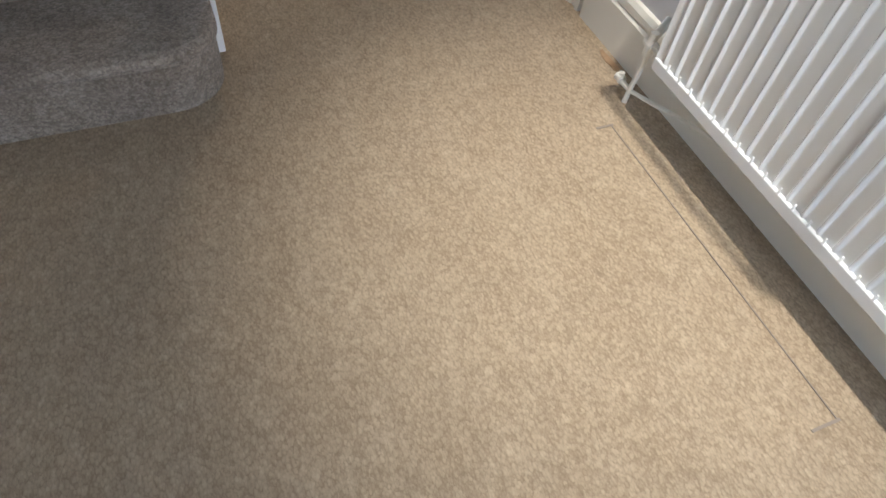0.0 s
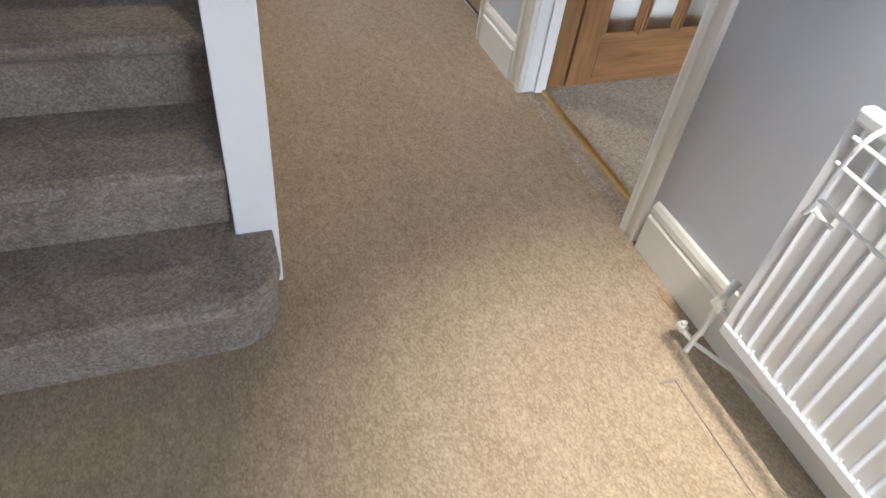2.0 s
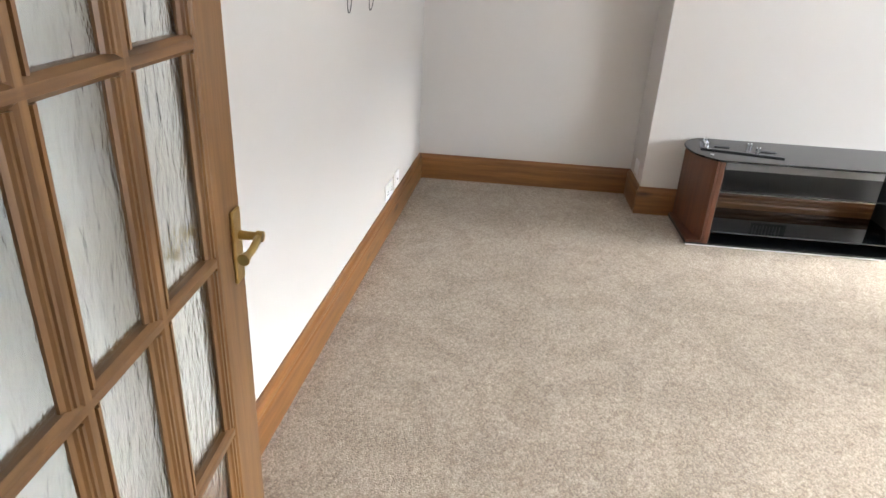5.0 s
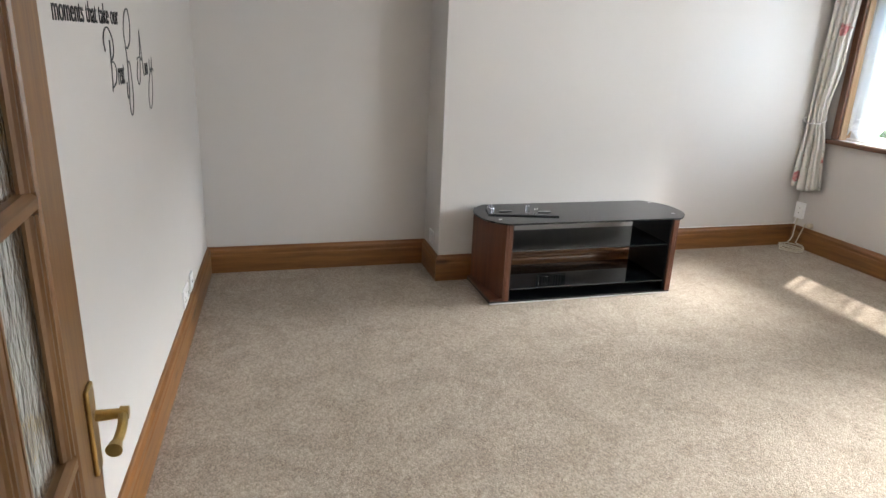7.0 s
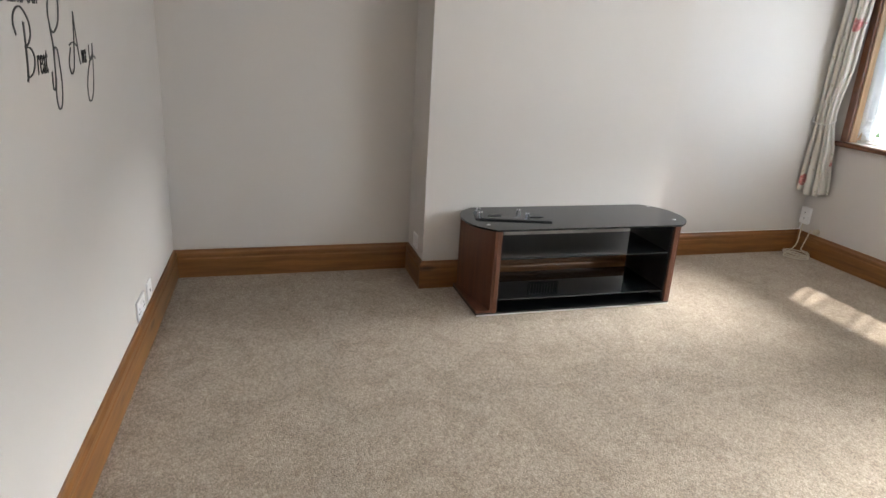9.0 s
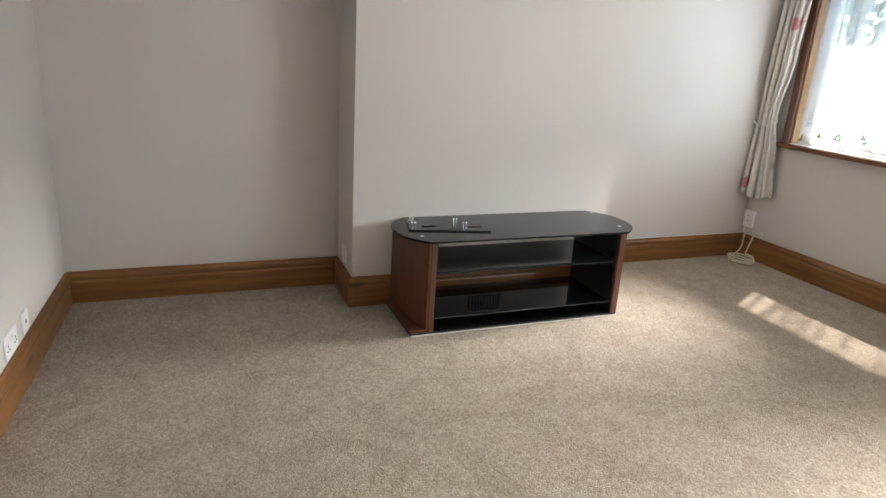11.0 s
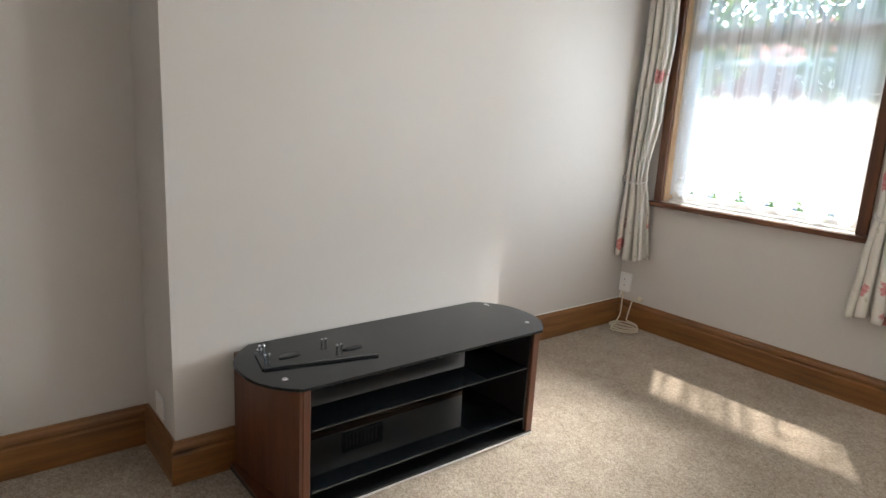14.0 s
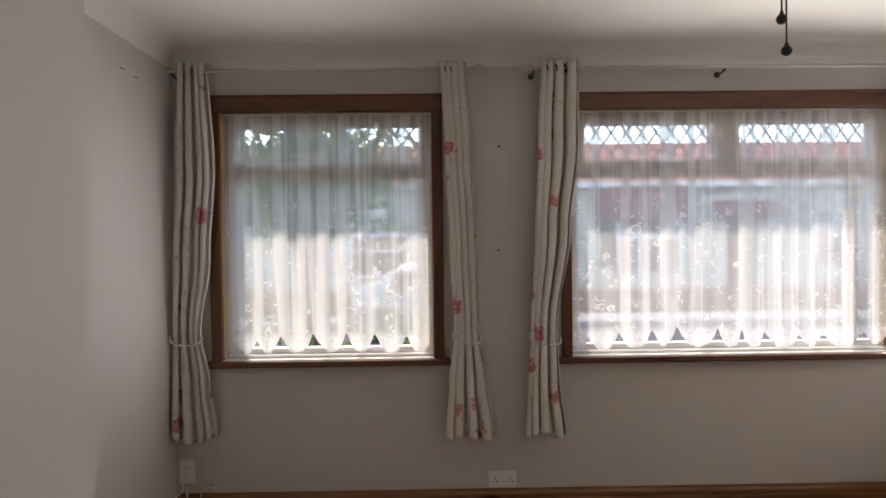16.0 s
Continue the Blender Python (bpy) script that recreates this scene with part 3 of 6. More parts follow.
def soft_step(k):
    y0 = 1.59 + GOING * k
    z0, z1 = RISE * k, RISE * (k + 1)
    x1 = 0.545 if k == 0 else SX1
    r = 0.13 if k == 0 else 0.0
    bm = B()
    # riser set back under a rounded nosing
    prof = [(0.0, z0), (0.0, z1 - 0.055), (-0.012, z1 - 0.046), (-0.028, z1 - 0.034), (-0.034, z1 - 0.02), (-0.028, z1 - 0.007), (-0.012, z1), (0.02, z1)]
    rings = []
    for d, z in prof:
        o = step_outline(y0 + d, y0 + (0.2 if k == 0 else GOING + 0.03), SX0 if k else HALL_W, x1 - d * (0.2 if k == 0 else 0), (r + 0.0) if r else 0)
        rings.append([bm.verts.new((p[0], p[1], z)) for p in o])
    n = len(rings[0])
    for a, b in zip(rings, rings[1:]):
        for j in range(n):
            bm.faces.new((a[j], a[(j + 1) % n], b[(j + 1) % n], b[j]))
    bm.faces.new(rings[0][::-1])
    bm.faces.new(rings[-1])
    if k == 0:
        bx(bm, HALL_W, SX1, y0 + 0.195, y0 + GOING + 0.03, z0, z1 - 0.0005)
    ob = part("step", bm, M_STAIR, stairs, smooth=False)
    ob.matrix_parent_inverse = Matrix.Translation(-stairs.location)


for k in range(9):
    soft_step(k)
bm = B()
bx(bm, 0.464, 0.566, 1.790, 1.892, 0, 1.25, 0.004, 2)
bx(bm, 0.452, 0.578, 1.778, 1.904, 1.25, 1.275, 0.006, 2)
ob = part("newel_post", bm, M_WHITE, stairs, "square white painted newel post")
ob.matrix_parent_inverse = Matrix.Translation(-stairs.location)
bm = B()
bx(bm, 0.478, 0.548, 1.892, KIT_Y, 0, 0.001 + 0.02)
prism(bm, [(1.892, 0.02), (KIT_Y, 0.02), (KIT_Y, 2.05), (1.892, 0.50)], "x", 0.495, 0.540)
ob = part("side_panel", bm, M_WHITE, stairs, "white painted panel under the stair string")
ob.matrix_parent_inverse = Matrix.Translation(-stairs.location)


# ---- radiator in the hall ----
M_RAD = paint("radiator_enamel", (0.77, 0.78, 0.775), 0.18, 0.03, 0.05, 60)
rad = holder("radiator", "cream enamelled panel radiator with vertical ribs", "radiator", (1.55, 0.62, 0))
RY0, RY1, RZ0, RZ1 = 0.02, 1.245, 0.172, 0.775


def RP(nm, bm, mat, lab="", smooth=False):
    ob = part(nm, bm, mat, rad, lab, smooth)
    ob.matrix_parent_inverse = Matrix.Translation(-rad.location)
    return ob


bm = B()
pitch = 0.0446
n = int((RY1 - RY0) / pitch)
prof = []
y = RY1
prof.append((1.505, y))
for i in range(n):
    a = RY1 - 0.012 - i * pitch
    for dy, dx in ((0.009, 0.007), (0.012, 0.006), (0.015, 0.002), (0.018, 0.0), (0.021, 0.002), (0.024, 0.006), (0.027, 0.007)):
        prof.append((1.505 + dx, a - dy))
prof.append((1.505, RY0))
prof += [(1.535, RY0), (1.535, RY1)]
prism(bm, prof, "z", RZ0 + 0.02, RZ1 - 0.03)
bx(bm, 1.501, 1.512, RY0, RY1, RZ0 - 0.010, RZ0 + 0.022, 0.003, 2)
bx(bm, 1.512, 1.536, RY0, RY1, RZ0 + 0.004, RZ0 + 0.024)
bx(bm, 1.500, 1.536, RY0, RY1, RZ1 - 0.032, RZ1, 0.008, 2)
RP("front_panel", bm, M_RAD)
for i in range(n):
    bm = B()
    a = RY1 - 0.012 - i * pitch
    cyl(bm, (1.503, a - 0.0403, RZ0 + 0.036), (1.503, a - 0.0403, RZ0 + 0.022), 0.0022, 0.0036, 8)
    RP("weld_bead", bm, M_RAD)
bm = B()
for i in range(24):
    a = RY1 - 0.06 - i * 0.048
    bx(bm, 1.538, 1.585, a - 0.001, a + 0.001, RZ0 + 0.05, RZ1 - 0.05)
RP("convector_fins", bm, M_RAD)
for a in (RY1 - 0.14, RY0 + 0.14):
    bm = B()
    bx(bm, 1.585, WX0 - 0.001, a - 0.02, a + 0.02, RZ0 + 0.06, RZ1 - 0.08, 0.002)
    bx(bm, 1.536, 1.586, a - 0.012, a + 0.012, RZ0 + 0.10, RZ0 + 0.13)
    RP("bracket", bm, M_RAD)
bm = B()
tube(bm, [(1.52, RY1 + 0.002, RZ0 + 0.022), (1.52, RY1 + 0.045, RZ0 + 0.022)], 0.009)
cyl(bm, (1.52, RY1 + 0.045, RZ0 - 0.01), (1.52, RY1 + 0.045, RZ0 + 0.055), 0.013, 0.011)
cyl(bm, (1.52, RY1 + 0.03, RZ0 + 0.022), (1.52, RY1 + 0.064, RZ0 + 0.022), 0.014, 0.012)
cyl(bm, (1.515, RY1 + 0.05, RZ0 + 0.02), (1.580, RY1 + 0.075, RZ0 + 0.06), 0.009, 0.012)
RP("valve", bm, M_GLOSS, "painted lockshield valve")
bm = B()
tube(bm, smooth_path([(1.52, RY1 + 0.045, RZ0), (1.522, RY1 + 0.05, 0.10), (1.524, RY1 + 0.058, 0.055), (1.524, RY1 + 0.062, -0.005)]), 0.0075)
tube(bm, smooth_path([(1.524, RY1 + 0.062, 0.042), (1.520, RY1 + 0.09, 0.044), (1.522, RY1 + 0.108, 0.046)]), 0.0075)
cyl(bm, (1.522, RY1 + 0.095, 0.045), (1.522, RY1 + 0.118, 0.046), 0.013, 0.012)
cyl(bm, (1.522, RY1 + 0.105, 0.035), (1.522, RY1 + 0.105, 0.064), 0.006, 0.008)
RP("drain_pipe", bm, M_GLOSS, "white painted pipe with drain cock")
bm = B()
tube(bm, smooth_path([(1.524, RY1 + 0.06, 0.040), (1.548, RY1 - 0.02, 0.05), (1.572, RY1 - 0.14, 0.075), (1.588, RY1 - 0.35, 0.10), (1.590, RY1 - 0.8, 0.105), (1.590, RY0 + 0.1, 0.105)], 6), 0.006)
RP("feed_pipe", bm, M_GLOSS, "thin painted pipe clipped along the skirting")

airer = holder("radiator_airer", "white plastic-coated wire airer hooked on the radiator", "clothes airer", (1.47, 1.0, 0.6))
M_WIRE = plain("white_wire", (0.86, 0.85, 0.82), 0.35)


def AP(nm, pts):
    bm = B()
    tube(bm, smooth_path(pts, 5), 0.0045)
    ob = part(nm, bm, M_WIRE, airer)
    ob.matrix_parent_inverse = Matrix.Translation(-airer.location)


for y in (1.19, 0.72):
    AP("arm", [(1.50, y + 0.02, 0.572), (1.462, y + 0.012, 0.575), (1.455, y, 0.60), (1.452, y - 0.006, 0.66), (1.44, y - 0.02, 0.74), (1.46, y - 0.03, 0.785), (1.53, y - 0.03, 0.79), (1.545, y - 0.03, 0.76)])
    AP("strut", [(1.50, y + 0.02, 0.572), (1.47, y - 0.02, 0.585), (1.458, y - 0.055, 0.592)])
for x, z in ((1.455, 0.622), (1.447, 0.70), (1.45, 0.75)):
    AP("rail", [(x, 1.192, z), (x - 0.004, 0.95, z - 0.003), (x, 0.70, z)])

# old carpet dents and rust stain beside the radiator
M_DENT = plain("flattened_pile", (0.26, 0.22, 0.18), 0.95)
bm = B()
bx(bm, 1.4380, 1.4400, 0.39, 1.235, -0.002, 0.0025)
bx(bm, 1.395, 1.445, 1.232, 1.238, -0.002, 0.0025)
bx(bm, 1.375, 1.445, 0.385, 0.391, -0.002, 0.0025)
thing("carpet_dent", bm, M_DENT, "thin dark dent pressed into the hall carpet", "carpet mark", kind="structure")
M_RUST = plain("rust_stain", (0.40, 0.26, 0.15), 0.95, 0, 0.15)
bm = B()
pr = random.Random(4)
pts = []
for i in range(18):
    a = 2 * math.pi * i / 18
    pts.append((1.575 + 0.012 * math.cos(a) * pr.uniform(0.6, 1.1), 1.47 + 0.06 * math.sin(a) * pr.uniform(0.8, 1.1)))
prism(bm, pts, "z", -0.002, 0.0025)
thing("rust_stain", bm, M_RUST, "orange rust stain on the carpet by the radiator pipe", "stain", kind="structure")


# ---- TV stand ----
M_CHERRY = wood("cherry_veneer", (0.075, 0.023, 0.010), (0.135, 0.044, 0.019), 0.38, 2, 1.0, False, 0.3)
mg, ntg, bg = nodes_of("black_glass", 0.04, 0, 0.6)
bg.inputs["Base Color"].default_value = (0.008, 0.010, 0.012, 1)
bump(ntg, bg, noise_of(ntg, coords(ntg), 3, 2), 0.02, 0.001)
M_BGLASS = mg
mt, ntt, bt = nodes_of("black_glass_top", 0.07, 0, 0.35)
ct = ramp(ntt, noise_of(ntt, coords(ntt), 14, 5, 0.7), [(0.4, (0.006, 0.007, 0.008)), (0.75, (0.016, 0.018, 0.020))])
ntt.links.new(ct, bt.inputs["Base Color"])
rr = ramp(ntt, noise_of(ntt, coords(ntt), 22, 4), [(0.3, (0.05, 0.05, 0.05)), (0.7, (0.16, 0.16, 0.16))])
ntt.links.new(rr, bt.inputs["Roughness"])
M_BGTOP = mt
M_MDF = plain("black_board", (0.007, 0.0075, 0.009), 0.45)
M_RAW = plain("white_board_edge", (0.7, 0.68, 0.65), 0.6)
tv = holder("tv_stand", "cherry-sided television stand with black glass shelves", "tv stand", (5.05, 0.535, 0))
TY0, TY1, TXF, TXB = 0.0, 1.072, 4.838, 5.250


def TP(nm, bm, mat, lab="", smooth=False):
    ob = part(nm, bm, mat, tv, lab, smooth)
    ob.matrix_parent_inverse = Matrix.Translation(-tv.location)
    return ob


def end_arc(y, out, grow=0.0, k=12, bulge=0.098):
    """End of the stand from front to back: side panels splay out slightly, the glass top is rounded (grow > 0)."""
    pts = []
    for i in range(k + 1):
        s = i / k
        if grow == 0.0:
            pts.append((TXF + (TXB - TXF) * s, y + out * (0.012 + (bulge - 0.042) * s ** 0.8)))
            continue
        x = TXF - grow + (TXB - TXF + 2 * grow) * s
        pts.append((x, y + out * ((bulge + grow) * (1 - abs(2 * s - 1) ** 2.6) + grow * 0.5)))
    return pts


for y, out in ((TY1, 1), (TY0, -1)):
    bm = B()
    outer = end_arc(y, out)
    inner = [(x + (0.004 if 0 < i < 12 else 0), yy - out * 0.020) for i, (x, yy) in enumerate(outer)]
    inner[0] = (outer[0][0], y - out * 0.022)
    prism(bm, outer + inner[::-1], "z", 0.018, 0.466)
    TP("side_panel", bm, M_CHERRY)
    bm = B()
    bx(bm, TXF - 0.004, TXF + 0.016, y - out * 0.026, y + out * 0.002, 0.014, 0.466, 0.003)
    TP("front_edge", bm, M_CHERRY)
    bm = B()
    o2 = end_arc(y, out, 0.0, 12, 0.086)
    prism(bm, [(TXF + 0.012, y - out * 0.024)] + [(x, yy - out * 0.0215) for x, yy in o2[1:]] + [(TXB, y - out * 0.034), (TXF + 0.012, y - out * 0.034)], "z", 0.02, 0.464)
    TP("inner_lining", bm, M_MDF, "black inner lining")
bm = B()
prism(bm, end_arc(TY0, -1, 0.018)[::1] + end_arc(TY1, 1, 0.018)[::-1], "z", 0.467, 0.477)
bmesh.ops.bevel(bm, geom=[e for e in bm.edges if abs(e.verts[0].co.z - e.verts[1].co.z) < 1e-5], offset=0.002, segments=2, affect="EDGES")
TP("glass_top", bm, M_BGTOP, "black glass top with rounded ends")
for z, inset in ((0.306, 0.004), (0.078, 0.004)):
    bm = B()
    bx(bm, TXF + inset, TXB - 0.01, TY0 + 0.036, TY1 - 0.036, z, z + 0.008, 0.0015)
    TP("glass_shelf", bm, M_BGLASS, "black glass shelf")
    for yy in (TY0 + 0.042, TY1 - 0.042):
        for xx in (TXF + 0.06, TXB - 0.06):
            bm = B()
            cyl(bm, (xx, yy - 0.008, z - 0.004), (xx, yy + 0.008, z - 0.004), 0.004, n=10)
            TP("shelf_peg", bm, M_CHROME)
bm = B()
prism(bm, [(TXF - 0.004, TY0 - 0.008), (TXB, TY0 - 0.084), (TXB, TY1 + 0.088), (TXF - 0.004, TY1 + 0.088)], "z", 0.006, 0.0175)
TP("base_board", bm, M_MDF)
bm = B()
prism(bm, [(TXF, TY1 + 0.013), (TXB, TY1 + 0.069), (TXB, TY1 + 0.087), (TXF, TY1 + 0.087)], "z", 0.0178, 0.030)
TP("base_trim", bm, M_CHERRY, "cherry strip over the projecting base")
bm = B()
bx(bm, TXF - 0.007, TXF - 0.0045, TY0 - 0.006, TY1 + 0.086, 0.003, 0.010)
TP("edge_strip", bm, M_RAW, "pale unfinished edge of the base board")
for yy in (TY0 + 0.02, TY1 - 0.02):
    for xx in (TXF + 0.05, TXB - 0.05):
        bm = B()
        cyl(bm, (xx, yy, 0), (xx, yy, 0.006), 0.014)
        TP("foot", bm, M_RAW)
for xx, yy in ((5.20, 1.065), (4.922, 1.095), (5.205, -0.035), (4.925, -0.022)):
    bm = B()
    cyl(bm, (xx, yy, 0.477), (xx, yy, 0.4795), 0.011, 0.009, 20)
    TP("fixing_cap", bm, M_CHROME, "round silver glass fixing")

# loose TV bracket on the glass
br = holder("tv_bracket", "black metal television foot with upright chrome bolts on the glass top", "tv bracket", (5.03, 0.93, 0.4772))


def KP(nm, bm, mat, lab=""):
    ob = part(nm, bm, mat, br, lab)
    ob.matrix_parent_inverse = Matrix.Translation(-br.location)


bm = B()
d = Vector((4.934 - 5.022, 0.728 - 1.122, 0)).normalized()
nrm = Vector((-d.y, d.x, 0))
p0 = Vector((5.022, 1.122, 0))
p1 = Vector((4.936, 0.730, 0))
w = 0.006
prism(bm, [tuple((q + s * nrm * w).xy) for q, s in ((p0, 1), (p1, 1), (p1, -1), (p0, -1))], "z", 0.4772, 0.4845)
KP("front_bar", bm, M_DARK)
bm = B()
p2 = Vector((5.165, 1.09, 0))
e = (p2 - p0).normalized()
f = Vector((-e.y, e.x, 0)) * 0.006
prism(bm, [tuple((q + s * f).xy) for q, s in ((p0, 1), (p2, 1), (p2, -1), (p0, -1))], "z", 0.4772, 0.4835)
KP("end_bar", bm, M_DARK)
for xx, yy in ((5.19, 1.060), (5.10, 1.078), (5.135, 0.842), (5.055, 0.822)):
    for k in (-0.008, 0.008):
        bm = B()
        cyl(bm, (xx, yy + k, 0.4772), (xx, yy + k, 0.494), 0.0038, n=12)
        cyl(bm, (xx, yy + k, 0.492), (xx, yy + k, 0.498), 0.0052, 0.0045, 12)
        KP("bolt", bm, M_CHROME)
for xx, yy in ((5.088, 1.0), (5.043, 0.772)):
    bm = B()
    pts = [(xx + 0.021 * math.cos(a) * (1.0 if math.cos(a) > 0 else 0.45), yy + 0.040 * math.sin(a)) for a in [2 * math.pi * i / 20 for i in range(20)]]
    prism(bm, pts, "z", 0.4772, 0.4815)
    KP("rubber_pad", bm, M_DARK)

# air vent low on the chimney breast, behind the stand
M_VENT = plain("grey_vent", (0.30, 0.29, 0.28), 0.5)
vent = holder("wall_vent", "small louvred metal vent on the chimney breast above the skirting", "vent", (BR_X, 0.57, 0.25))
bm = B()
for z0, z1, y0, y1 in ((0.178, 0.190, 0.47, 0.67), (0.255, 0.267, 0.47, 0.67), (0.190, 0.255, 0.47, 0.482), (0.190, 0.255, 0.658, 0.67)):
    bx(bm, BR_X - 0.010, BR_X - 0.0005, y0, y1, z0, z1)
ob = part("frame", bm, M_VENT, vent)
ob.matrix_parent_inverse = Matrix.Translation(-vent.location)
for i in range(9):
    bm = B()
    bx(bm, BR_X - 0.008, BR_X - 0.0005, 0.486 + i * 0.019, 0.496 + i * 0.019, 0.190, 0.255)
    ob = part("slat", bm, M_VENT, vent)
    ob.matrix_parent_inverse = Matrix.Translation(-vent.location)


# ---- windows ----
def clear_glass(name):
    m = bpy.data.materials.new(name)
    m.use_nodes = True
    nt = m.node_tree
    nt.nodes.clear()
    out = nt.nodes.new("ShaderNodeOutputMaterial")
    tr = nt.nodes.new("ShaderNodeBsdfTransparent")
    tr.inputs["Color"].default_value = (0.93, 0.96, 0.95, 1)
    gl = nt.nodes.new("ShaderNodeBsdfGlossy")
    gl.inputs["Roughness"].default_value = 0.02
    fr = nt.nodes.new("ShaderNodeFresnel")
    fr.inputs["IOR"].default_value = 1.45
    mx = nt.nodes.new("ShaderNodeMixShader")
    nt.links.new(fr.outputs[0], mx.inputs[0])
    nt.links.new(tr.outputs[0], mx.inputs[1])
    nt.links.new(gl.outputs[0], mx.inputs[2])
    nt.links.new(mx.outputs[0], out.inputs["Surface"])
    return m


M_PANE = clear_glass("window_glass")
M_LEAD = plain("lead_strip", (0.045, 0.045, 0.048), 0.6, 0.0)
FY = -1.745            # inner face of the plastic frames
FAN0, FAN1, TR0, TR1 = 1.885, 2.075, 1.795, 1.865


def lattice(x0, x1, z0, z1, px=0.082, pz=0.115):
    """Diamond lead strips over a small top light."""
    bm = B()
    s = pz / px

    def seg(xa, za, xb, zb):
        a, b = Vector((xa, FY - 0.026, za)), Vector((xb, FY - 0.026, zb))
        if (b - a).length < 0.01:
            return
        tube(bm, [a, b], 0.0045, 4)
    x = x0 - (z1 - z0) / s
    while x < x1:
        for sgn in (1, -1):
            # z = z0 + sgn * s * (t - x), clipped to the light
            if sgn > 0:
                ta, tb = x, x + (z1 - z0) / s
                za, zb = z0, z1
            else:
                ta, tb = x, x + (z1 - z0) / s
                za, zb = z1, z0
            ca, cb = max(ta, x0), min(tb, x1)
            if cb > ca:
                f = lambda t: za + (zb - za) * (t - ta) / (tb - ta)
                seg(ca, f(ca), cb, f(cb))
        x += px
    return bm


def window(name, x0, x1, lights, low, label):
    """x0, x1: wall opening. lights: x ranges of the leaded top lights. low: x of uprights between the lower panes."""
    w = holder(name, label, "window", ((x0 + x1) / 2, ROOM_S, SILL), kind="structure")

    def P(nm, bm, mat, lab="", par=None):
        ob = part(nm, bm, mat, par or w, lab)
        if par is None:
            ob.matrix_parent_inverse = Matrix.Translation(-w.location)
        return ob
    L = 0.040
    for a, b in ((x0, x0 + L), (x1 - L, x1)):
        bm = B()
        bx(bm, a, b, FY - 0.05, ROOM_S - 0.001, SILL, HEAD)
        P("reveal_lining", bm, M_REVEAL, "pale pine reveal lining")
    bm = B()
    bx(bm, x0 + L, x1 - L, FY - 0.05, ROOM_S - 0.001, HEAD - 0.035, HEAD)
    P("reveal_lining", bm, M_REVEAL, "pale pine reveal lining")
    T = ROOM_S + 0.026
    for a, b in ((x0 - 0.018, x0 + L - 0.004), (x1 - L + 0.004, x1 + 0.018)):
        bm = B()
        bx(bm, a, b, ROOM_S + 0.0005, T, SILL, HEAD + 0.035, 0.005, 2)
        P("surround", bm, M_FRAME_Z, "dark varnished wood surround")
    bm = B()
    bx(bm, x0 - 0.018, x1 + 0.018, ROOM_S + 0.001, T + 0.006, HEAD - 0.05, HEAD + 0.035, 0.005, 2)
    bx(bm, x0 - 0.022, x1 + 0.022, ROOM_S + 0.001, T + 0.014, HEAD + 0.024, HEAD + 0.036, 0.003, 1)
    P("surround_head", bm, M_FRAME_X, "dark varnished wood surround")
    bm = B()
    bx(bm, x0 - 0.05, x1 + 0.05, ROOM_S + 0.001, ROOM_S + 0.050, SILL - 0.034, SILL - 0.002, 0.008, 3)
    P("window_sill", bm, M_FRAME_X, "dark varnished sill nosing")
    bm = B()
    bx(bm, x0 + 0.001, x1 - 0.001, FY - 0.05, ROOM_S, SILL - 0.028, SILL - 0.002)
    bx(bm, x0 + L, x1 - L, FY, FY + 0.03, SILL - 0.002, SILL + 0.016, 0.004)
    P("sill_board", bm, M_UPVC, "white window board")
    a, b = x0 + L, x1 - L
    fz0, fz1 = SILL, HEAD - 0.035
    bars = [(a, a + 0.05, fz0, fz1), (b - 0.05, b, fz0, fz1), (a + 0.05, b - 0.05, fz1 - 0.055, fz1), (a + 0.05, b - 0.05, fz0, fz0 + 0.048), (a + 0.05, b - 0.05, TR0, TR1)]
    order = sorted(lights)
    for la, lb in zip(order, order[1:]):
        bars.append((la[1] + 0.035, lb[0] - 0.035, TR1, fz1 - 0.055))
    for u in low:
        bars.append((u - 0.025, u + 0.025, fz0 + 0.048, TR0))
    for q in bars:
        bm = B()
        bx(bm, q[0], q[1], FY - 0.06, FY, q[2], q[3], 0.006, 2)
        P("window_frame", bm, M_UPVC)
    for la, lb in lights:
        bm = B()
        for q in ((la - 0.035, la, FAN0 - 0.03, FAN1 + 0.03), (lb, lb + 0.035, FAN0 - 0.03, FAN1 + 0.03), (la, lb, FAN0 - 0.03, FAN0), (la, lb, FAN1, FAN1 + 0.03)):
            bx(bm, q[0], q[1], FY - 0.045, FY + 0.012, q[2], q[3], 0.005, 2)
        sash = P("top_sash", bm, M_UPVC)
        bm = B()
        bx(bm, la, lb, FY - 0.024, FY - 0.020, FAN0, FAN1)
        pane = P("pane", bm, M_PANE)
        pane.visible_shadow = False
        part("lead_lattice", lattice(la, lb, FAN0, FAN1), M_LEAD, pane, "diamond lead strips")
        bm = B()
        m = (la + lb) / 2
        bx(bm, m - 0.018, m + 0.018, FY + 0.012, FY + 0.022, FAN0 - 0.026, FAN0 - 0.008, 0.003)
        bx(bm, m - 0.060, m + 0.010, FY + 0.022, FY + 0.032, FAN0 - 0.022, FAN0 - 0.012, 0.003)
        P("handle", bm, plain("grey_handle", (0.45, 0.44, 0.42), 0.4))
    edges = [a + 0.05] + list(low) + [b - 0.05]
    for ea, eb in zip(edges, edges[1:]):
        bm = B()
        bx(bm, ea + 0.003, eb - 0.003, FY - 0.034, FY - 0.030, fz0 + 0.05, TR0 - 0.002)
        P("pane", bm, M_PANE).visible_shadow = False
    return w


